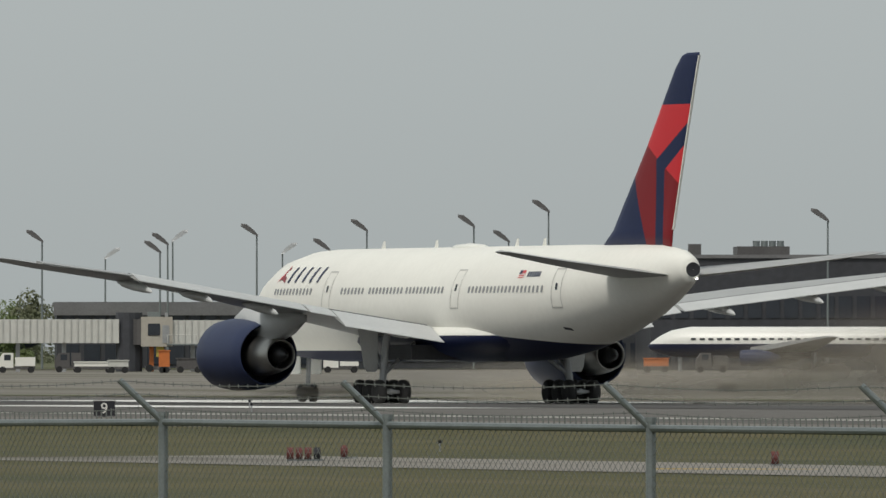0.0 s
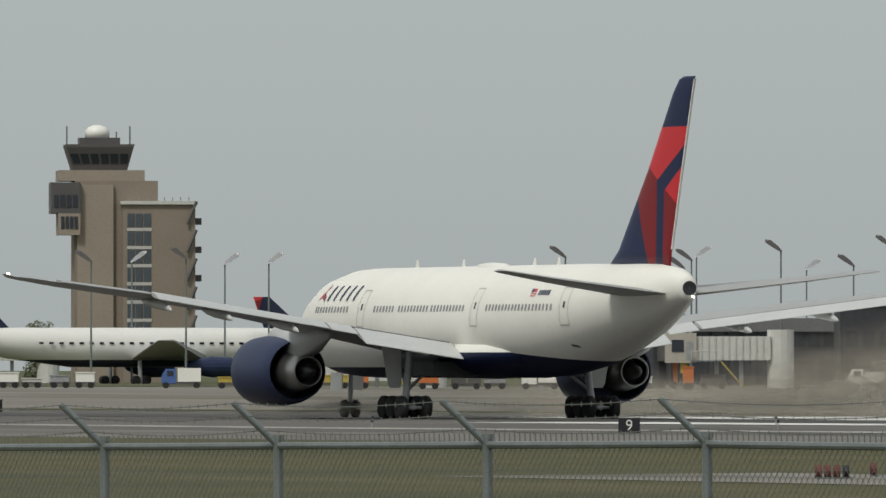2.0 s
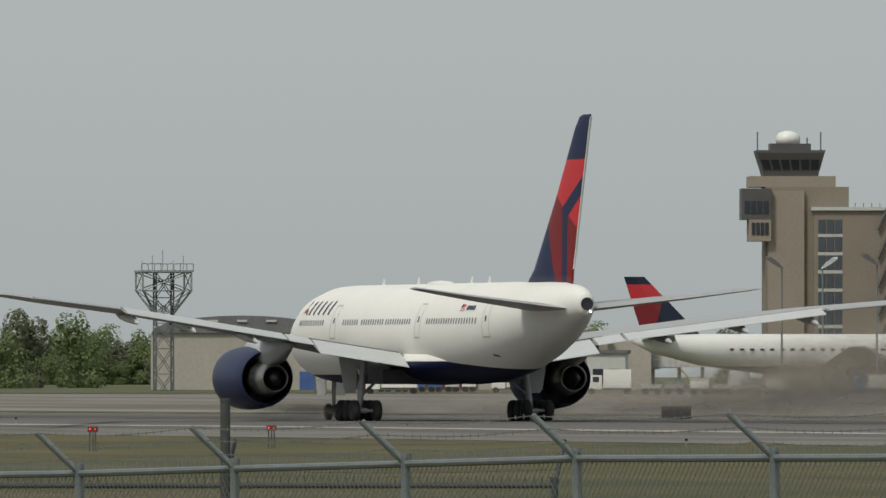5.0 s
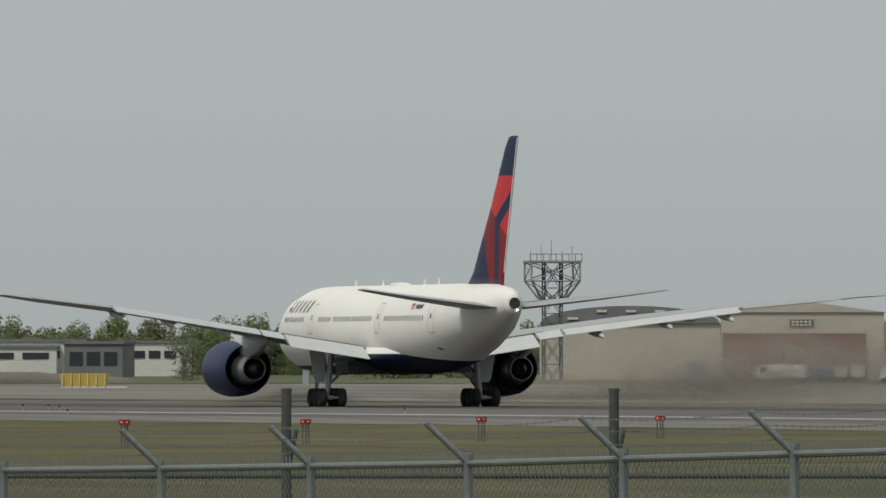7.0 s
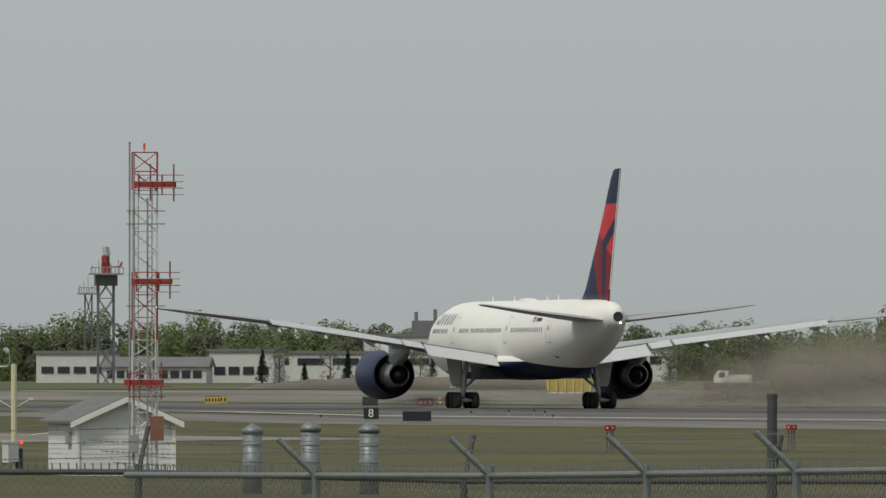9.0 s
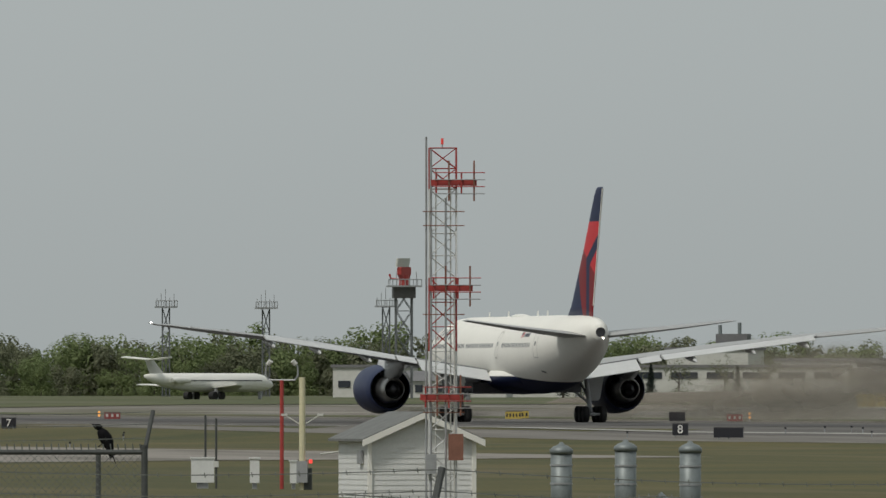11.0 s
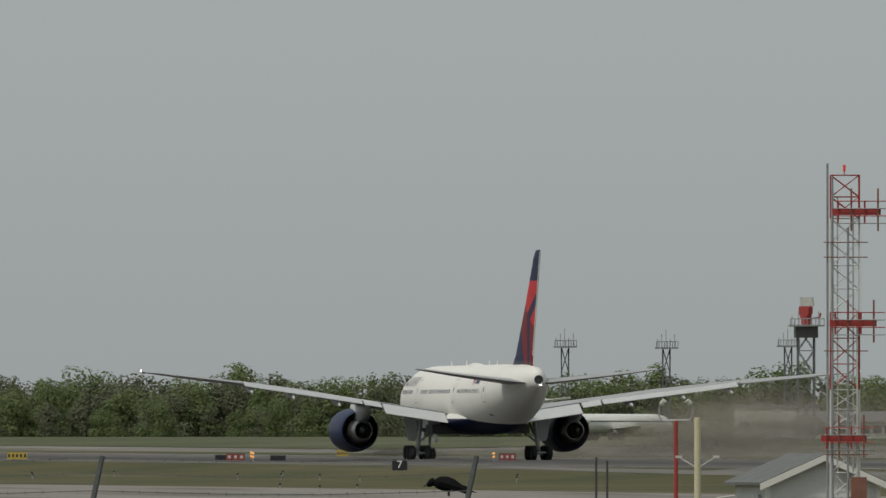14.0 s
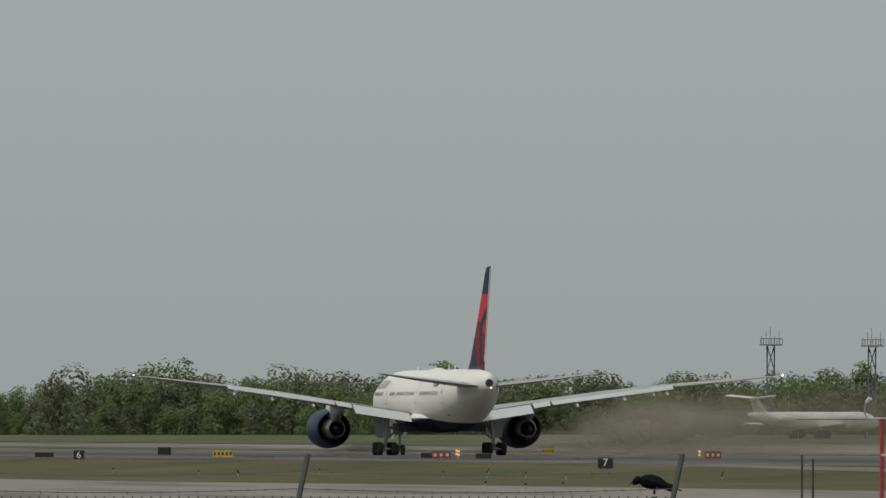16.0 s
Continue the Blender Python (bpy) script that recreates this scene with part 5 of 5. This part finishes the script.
for i, x in enumerate((110, 150, 195, 235, 285, 330)):
    cart(((-56.9, 1759.1)[0] + (x - 110) * .0665, 1758), 2.4, 1.1 + .35 * (i % 3), (pale_wall, gear_grey, white_paint)[i % 3], "pale baggage cart on the apron")
for i, m in enumerate((white_paint, blue, blue, blue, pale_wall, white_paint)):
    cart(((-95.4, 1897.6)[0] + i * 2.15, 1898), 1.9, 2.2, white_paint, "freight container cart with coloured curtain", m)
cart((-77.5, 1848.4), 4.2, 1.5, white_paint, "white pick-up truck beside the hangar", None, 0, True)
cart((-73.0, 1848.6), 3.0, 1.0, pale_wall, "flat pale cart beside the hangar")
tk = cart((-89.5, 1797.8), 6.2, 1.2, white_paint, "white fuel tank truck in front of the hangar", None, 0, True)
part("tank", tube(B(), (-1.3, 0, 1.6), (3.1, 0, 1.6), .75, 16), white_paint, tk, "white cylindrical tank")
cart((-157.9, 1843.2), 4.6, 1.8, white_paint, "white tank truck parked beyond the runway", None, 0, True)
cart((-146.4, 1693.7), 4.0, .9, rust, "low rusty trailer on the apron")
sk = thing("waste_container", (-153.9, 1592.6), "large yellow steel waste container", "container", 0)
part("body", loft(B(), [[(-2.4, -1, .2), (2.2, -1, .2), (2.2, 1, .2), (-2.4, 1, .2)], [(-2.6, -1.1, 1.6), (2.6, -1.1, 1.6), (2.6, 1.1, 1.6), (-2.6, 1.1, 1.6)]]), yellow, sk)
for i in range(6):
    part("rib", box(B(), -2.3 + i * .9, -2.2 + i * .9, -1.2, -1.05, .3, 1.6), cream, sk)
part("base", box(B(), -2.4, 4.6, -1, 1, -.3, .2), pale_wall, sk)


# ---- trees ----
def tree_parts(seed, h, w, n, leaf):
    """Trunk with limbs, and a crown of many small leaf clumps, as two plain lists of vertices and faces."""
    rnd = random.Random(seed)
    wood = B()
    tube(wood, (0, 0, -.8), (0, 0, h * .6), .16, 6, .07)
    limbs = []
    for i in range(8):
        a = rnd.uniform(0, 6.28)
        z = h * rnd.uniform(.2, .55)
        p = (math.cos(a) * w * rnd.uniform(.2, .4), math.sin(a) * w * rnd.uniform(.2, .4), z + h * rnd.uniform(.12, .36))
        tube(wood, (0, 0, z), p, .07, 4, .02)
        limbs.append(p)
    blobs = [(Vector(p), rnd.uniform(.17, .32) * w) for p in limbs] + [(Vector((rnd.uniform(-.15, .15) * w, rnd.uniform(-.15, .15) * w, h * k)), w * (.36 - .24 * k)) for k in (.35, .5, .65, .8, .93)] + [(Vector((rnd.uniform(-.4, .4) * w, rnd.uniform(-.4, .4) * w, h * .14)), w * .27) for _ in range(5)]
    wt = [r ** 2 for _, r in blobs]
    vs, fs = [], []
    for i in range(n):
        c, r = rnd.choices(blobs, wt)[0]
        d = Vector((rnd.gauss(0, 1), rnd.gauss(0, 1), rnd.gauss(0, 1))).normalized()
        p = c + d * r * rnd.uniform(.72, 1.0)
        s = leaf * rnd.uniform(.6, 1.3)
        out = (d + Vector((0, 0, .5)) + .4 * Vector((rnd.gauss(0, 1), rnd.gauss(0, 1), rnd.gauss(0, 1))).normalized()).normalized()
        u = out.orthogonal().normalized()
        v = out.cross(u)
        k = len(vs)
        vs += [p + u * s, p + v * s * .7, p - u * s, p - v * s * .7 + u * s * .2]
        fs.append((k, k + 1, k + 2, k + 3))
    me = bpy.data.meshes.new("crown")
    me.from_pydata(vs, [], fs)
    tm = bpy.data.meshes.new("trunk")
    wood.to_mesh(tm)
    wood.free()
    tm.materials.append(bark)
    return tm, me


KINDS = []
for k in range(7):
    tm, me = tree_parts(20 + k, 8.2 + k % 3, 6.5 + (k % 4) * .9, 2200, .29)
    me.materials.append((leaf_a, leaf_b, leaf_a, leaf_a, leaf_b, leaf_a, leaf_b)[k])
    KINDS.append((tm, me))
BARE = tree_parts(91, 8, 5, 520, .17)
BARE[1].materials.append(leaf_b)


def tree_at(xy, sc, k, kind=None):
    tm, me = kind or KINDS[k % len(KINDS)]
    e = new("tree")
    e.matrix_basis = Matrix.Translation((xy[0], xy[1], ground_z(*xy))) @ Matrix.Rotation(k * 1.7, 4, "Z") @ Matrix.Diagonal((sc, sc, sc * (1 + .05 * (k % 3)), 1))
    for nm, m in (("trunk", tm), ("crown", me)):
        o = new(nm, m)
        o.parent = e
    return tagged(e, "broad-leaved tree in thin spring leaf at the airfield edge" if kind is None else "nearly bare young tree beside the warehouses", "tree", "trees at the field edge")


# the far wood: hundreds of trees in one band, distance haze in the leaf colour
wood_v, wood_f, wood_m = [], [], []
rnd = random.Random(5)
src = [(np.array([v.co[:] for v in tm.vertices]), [tuple(p.vertices) for p in tm.polygons], np.array([v.co[:] for v in me.vertices]), [tuple(p.vertices) for p in me.polygons]) for tm, me in KINDS]
count, az = 0, -15.0
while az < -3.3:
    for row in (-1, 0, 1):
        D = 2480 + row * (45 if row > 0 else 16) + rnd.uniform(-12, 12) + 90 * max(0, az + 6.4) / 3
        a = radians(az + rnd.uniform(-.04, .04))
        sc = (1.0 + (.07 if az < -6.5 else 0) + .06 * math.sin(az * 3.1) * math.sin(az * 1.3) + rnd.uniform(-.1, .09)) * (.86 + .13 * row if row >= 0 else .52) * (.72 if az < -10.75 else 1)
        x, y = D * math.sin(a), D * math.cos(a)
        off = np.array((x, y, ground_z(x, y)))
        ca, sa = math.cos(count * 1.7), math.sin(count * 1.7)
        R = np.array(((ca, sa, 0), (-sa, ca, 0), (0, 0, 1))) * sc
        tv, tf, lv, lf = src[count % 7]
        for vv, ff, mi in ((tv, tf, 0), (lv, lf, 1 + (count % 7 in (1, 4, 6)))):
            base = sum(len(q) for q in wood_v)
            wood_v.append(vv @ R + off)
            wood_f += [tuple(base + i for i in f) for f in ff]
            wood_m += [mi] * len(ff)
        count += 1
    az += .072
wm = bpy.data.meshes.new("far_wood")
wm.from_pydata(np.concatenate(wood_v).tolist(), [], wood_f)
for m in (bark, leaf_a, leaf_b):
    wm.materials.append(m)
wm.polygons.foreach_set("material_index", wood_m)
tagged(new("far_wood", wm), "band of broad-leaved trees in spring green with painted-in haze", "wood", kind="stuff")
i = 0
for p, sc in (((14.5, 2285.9), .9), ((17.4, 2335.9), .8), ((-86.7, 2398.4), .9), ((-83.5, 2398.6), .8), ((-67.6, 2499.1), 1.0), ((-19.2, 2499.9), 1.0), ((-5.0, 2500.0), 1.1), ((-1.2, 2480.0), 1.0), ((18.3, 2449.9), 1.15), ((15.7, 2479.9), 1.0), ((-164.1, 2143.7), 1.0), ((-163.7, 2193.9), 1.15), ((-155.6, 2194.5), 1.1), ((-456.5, 2381.9), 1.15)):
    tree_at(p, sc, i)
    i += 1
for p in ((-179.2, 1992.0), (-178.9, 2002.0), (-192.4, 2141.4), (-186.3, 2141.9), (-240.2, 2186.8), (-227.4, 2188.2), (-260.0, 2234.9), (-238.9, 2237.3), (-252.3, 2235.1)):
    tree_at(p, .85, i, BARE)
    i += 1


def fir(xy, h, seed):
    rnd = random.Random(seed)
    e = thing("fir_tree", xy, "dark pointed fir tree in front of a white building", "tree", 0, None, "firs")
    part("trunk", tube(B(), (0, 0, -.5), (0, 0, h * .9), .12, 6, .03), bark, e)
    bm = B()
    for j in range(420):
        k = rnd.random() ** .8
        r = (1 - k) * h * .26 * rnd.uniform(.4, 1.05)
        a = rnd.uniform(0, 6.28)
        p = Vector((r * math.cos(a), r * math.sin(a), .4 + k * (h - .4)))
        d = Vector((math.cos(a), math.sin(a), -.35)) * .3
        s = Vector((-math.sin(a), math.cos(a), 0)) * .14
        bm.faces.new([bm.verts.new(p - d), bm.verts.new(p + s), bm.verts.new(p + d), bm.verts.new(p - s)])
    part("crown", bm, leaf_c, e)


for p, h in (((-256.7, 2185.0), 5.2), ((-244.2, 2186.4), 5.0), ((-231.8, 2187.8), 4.8), ((-255.7, 2175.0), 4.2), ((-243.2, 2176.5), 4.4), ((-251.7, 2195.6), 3.2)):
    fir(p, h, int(h * 10))


# ---- the crow on a fence post ----
def crow():
    e = new("crow")
    tagged(e, "black crow perched on top of a fence post", "bird")
    bm = B()
    loft(bm, [[(x, r * .85 * math.cos(q), z + r * math.sin(q)) for q in (math.pi / 8 * i for i in range(16))] for x, z, r in ((.17, .155, .01), (.14, .155, .05), (.08, .15, .078), (0, .14, .085), (-.08, .12, .07), (-.15, .09, .04), (-.19, .07, .012))])
    part("body", bm, feather, e, "", True)
    bm = B()
    loft(bm, [[(x, r * math.cos(q), z + r * math.sin(q)) for q in (math.pi / 6 * i for i in range(12))] for x, z, r in ((.14, .17, .01), (.16, .175, .045), (.2, .165, .046), (.235, .15, .026), (.24, .15, .005))])
    h = part("head", bm, feather, e, "", True)
    part("beak", tube(B(), (.225, 0, .155), (.285, 0, .125), .017, 6, .003), sign_black, h)
    bm = B()
    loft(bm, [[(-.13, -.035, .1), (-.13, .035, .1), (-.13, .035, .085), (-.13, -.035, .085)], [(-.31, -.05, .025), (-.31, .05, .025), (-.31, .05, .018), (-.31, -.05, .018)]])
    part("tail", bm, feather, e)
    for s in (-1, 1):
        bm = B()
        loft(bm, [[(x, s * (.07 + .01 * k), z + .03), (x, s * (.085 + .01 * k), z), (x, s * (.07 + .01 * k), z - .05)] for k, x, z in ((0, .08, .17), (1, -.05, .13), (0, -.22, .06))])
        part("wing", bm, feather, e)
        part("leg", tube(B(), (-.01, s * .03, .08), (0, s * .03, 0), .007, 5), sign_black, e)
    return e


bird = crow()
bird.scale = (1.2, 1.2, 1.2)
perch = thing("perch_post", (-39.5, 272.5), "round steel fence post without an arm", "post", 0, .2)
part("pole", tube(B(), (0, 0, -1.4), (0, 0, 1.57 - .2), .04, 10), old_steel, perch)


# ---- dust and exhaust behind the engines, in thin rigid puffs ----
def dust_material(name, most):
    dust_mat = bpy.data.materials.new(name)
    dust_mat.use_nodes = True
    dn, dl = dust_mat.node_tree.nodes, dust_mat.node_tree.links
    tr, df, mx = dn.new("ShaderNodeBsdfTransparent"), dn.new("ShaderNodeBsdfDiffuse"), dn.new("ShaderNodeMixShader")
    df.inputs[0].default_value = (0.39, 0.355, 0.30, 1)
    tc, flat, ln, fall, nz, mul = dn.new("ShaderNodeTexCoord"), dn.new("ShaderNodeVectorMath"), dn.new("ShaderNodeVectorMath"), dn.new("ShaderNodeMapRange"), dn.new("ShaderNodeTexNoise"), dn.new("ShaderNodeMath")
    flat.operation, ln.operation, mul.operation = "MULTIPLY", "LENGTH", "MULTIPLY"
    flat.inputs[1].default_value = (1, 0, 1)
    fall.interpolation_type = "SMOOTHSTEP"
    fall.inputs[1].default_value, fall.inputs[2].default_value, fall.inputs[3].default_value, fall.inputs[4].default_value = 0.0, 0.98, most, 0.0
    nz.inputs["Scale"].default_value, nz.inputs["Detail"].default_value = 1.5, 2.5
    dl.new(tc.outputs["Object"], flat.inputs[0])
    dl.new(flat.outputs[0], ln.inputs[0])
    dl.new(ln.outputs["Value"], fall.inputs[0])
    oi, sh = dn.new("ShaderNodeObjectInfo"), dn.new("ShaderNodeVectorMath")
    sh.operation = "MULTIPLY_ADD"
    sh.inputs[1].default_value = (1.6, 1, 1)
    wide = dn.new("ShaderNodeMath")
    wide.operation, wide.inputs[1].default_value = "MULTIPLY", 37.0
    dl.new(oi.outputs["Random"], wide.inputs[0])
    dl.new(tc.outputs["Object"], sh.inputs[0])
    dl.new(wide.outputs[0], sh.inputs[2])
    dl.new(sh.outputs[0], nz.inputs["Vector"])
    billow = dn.new("ShaderNodeMapRange")
    billow.inputs[1].default_value, billow.inputs[2].default_value = 0.18, 0.62
    dl.new(nz.outputs[0], billow.inputs[0])
    dl.new(fall.outputs[0], mul.inputs[0])
    dl.new(billow.outputs[0], mul.inputs[1])
    dl.new(mul.outputs[0], mx.inputs[0])
    dl.new(tr.outputs[0], mx.inputs[1])
    back, both = dn.new("ShaderNodeBsdfTranslucent"), dn.new("ShaderNodeMixShader")
    back.inputs[0].default_value = df.inputs[0].default_value
    dl.new(df.outputs[0], both.inputs[1])
    dl.new(back.outputs[0], both.inputs[2])
    dl.new(both.outputs[0], mx.inputs[2])
    dl.new(mx.outputs[0], dn["Material Output"].inputs[0])
    return dust_mat


dense_dust, thin_dust = dust_material("dense_dust", 0.8), dust_material("thin_dust", 0.36)


def dust_cloud(side, puffs):
    """Each puff: how far aft, its height and its half sizes, across, along and up; the shell is open towards the front."""
    e = new("exhaust_dust")
    for aft, dx, z, a, b, c in puffs:
        bm = B()
        bmesh.ops.create_icosphere(bm, subdivisions=3, radius=1)
        bmesh.ops.delete(bm, geom=[v for v in bm.verts if v.co.y > .02], context="VERTS")
        o = part("puff", bm, dense_dust if aft < 45 else thin_dust, e, "", True)
        o.visible_shadow = False
        o.matrix_basis = Matrix.Translation((side * 9.6 + dx, -aft, z)) @ Matrix.Diagonal((a, b, c, 1))
    return tagged(e, "thin brown dust blown up behind an engine", "dust")


clouds = [dust_cloud(1, [(7, 6, 1.7, 9, 6, 2.7), (16, 7, 2.3, 10, 7, 3.5), (26, 8, 2.8, 11, 8, 4.2), (38, 8, 3.0, 12, 8, 4.6), (50, 11, 2.4, 16, 9, 4.0), (64, 13, 3.2, 16, 10, 4.8), (82, 16, 2.8, 18, 11, 4.4), (104, 20, 3.2, 20, 12, 4.8)]),
          dust_cloud(-1, [(-26, 24, .9, 15, 6, 2.0), (-40, 38, 1.1, 18, 6, 2.3), (-12, 3, .5, 9, 5, 1.2)])]


# ---- what moves ----
PLANE = [
    (0, pose(30.04, 791.99, 0, 0, 0, 19.169)),
    (0.5, pose(23.38, 813.07, 0, 0, 0, 19.158)),
    (1, pose(16.66, 835.37, 0, 0, 0, 19.112)),
    (1.5, pose(9.98, 858.86, 0, 0, 0, 19.027)),
    (2, pose(3.09, 819.71, 0, 0, 0, 18.907)),
    (2.5, pose(-4.03, 793.97, 0, 0, 0, 18.848)),
    (3, pose(-11.33, 817.16, 0, 0, 0, 18.790)),
    (3.5, pose(-18.60, 841.29, 0, 0, 0, 18.706)),
    (4, pose(-26.33, 866.35, 0, 0, 0, 18.631)),
    (4.2, pose(-29.47, 876.63, 0, 0, 0, 18.600)),
    (6.3, pose(-64.99, 992.99, 0, 0, 0, 18.296)),
    (6.5, pose(-68.58, 1004.85, 0, 0, 0, 18.271)),
    (7, pose(-77.74, 1035.05, 0, 0, 0, 18.214)),
    (7.5, pose(-86.85, 1066.08, 0, 0, 0, 18.151)),
    (8, pose(-96.18, 1097.89, 0, 0, 0, 18.097)),
    (8.5, pose(-105.82, 1130.45, 0, 0, 0, 18.058)),
    (9, pose(-115.56, 1163.76, 0, 0, 0, 18.024)),
    (9.5, pose(-125.56, 1197.79, 0, 0, 0, 18.003)),
    (9.7, pose(-129.67, 1211.60, 0, 0, 0, 18.000)),
    (11.8, pose(-160.08, 1246.45, 0, 0, 0, 18.071)),
    (12, pose(-164.26, 1259.32, 0, 0, 0, 18.096)),
    (12.5, pose(-175.01, 1291.83, 0, 0, 0, 18.169)),
    (13, pose(-185.70, 1324.88, 0, 0, 0, 18.230)),
    (13.5, pose(-196.69, 1358.40, 0, 0, 0, 18.294)),
    (14, pose(-207.81, 1392.41, 0, 0, 0, 18.349)),
    (14.5, pose(-219.08, 1426.87, 0, 0, 0, 18.394)),
    (15, pose(-230.28, 1461.81, 0, 0, 0, 18.416)),
    (15.5, pose(-241.80, 1497.16, 0, 0, 0, 18.427)),
    (16, pose(-253.42, 1532.93, 0, 0, 0, 18.414)),
]


def motions():
    walk(jet, PLANE)
    for c in clouds:
        walk(c, PLANE)
    bx, by = (-39.5, 272.5)
    bz = 1.60
    up, down = pose(bx, by, bz + .01, 0, -48, 185), pose(bx, by, bz, 0, 4, 176)
    walk(bird, [(0, up), (13.0, up), (13.4, down), (14.3, down), (15.0, pose(bx, by, bz, 0, 8, 172)), (16, down)])
    walk(ant, [(k * .5, pose(0, 0, rh + .4, 0, 0, 40 * (k - 25) - 5)) for k in range(33)])


motions()
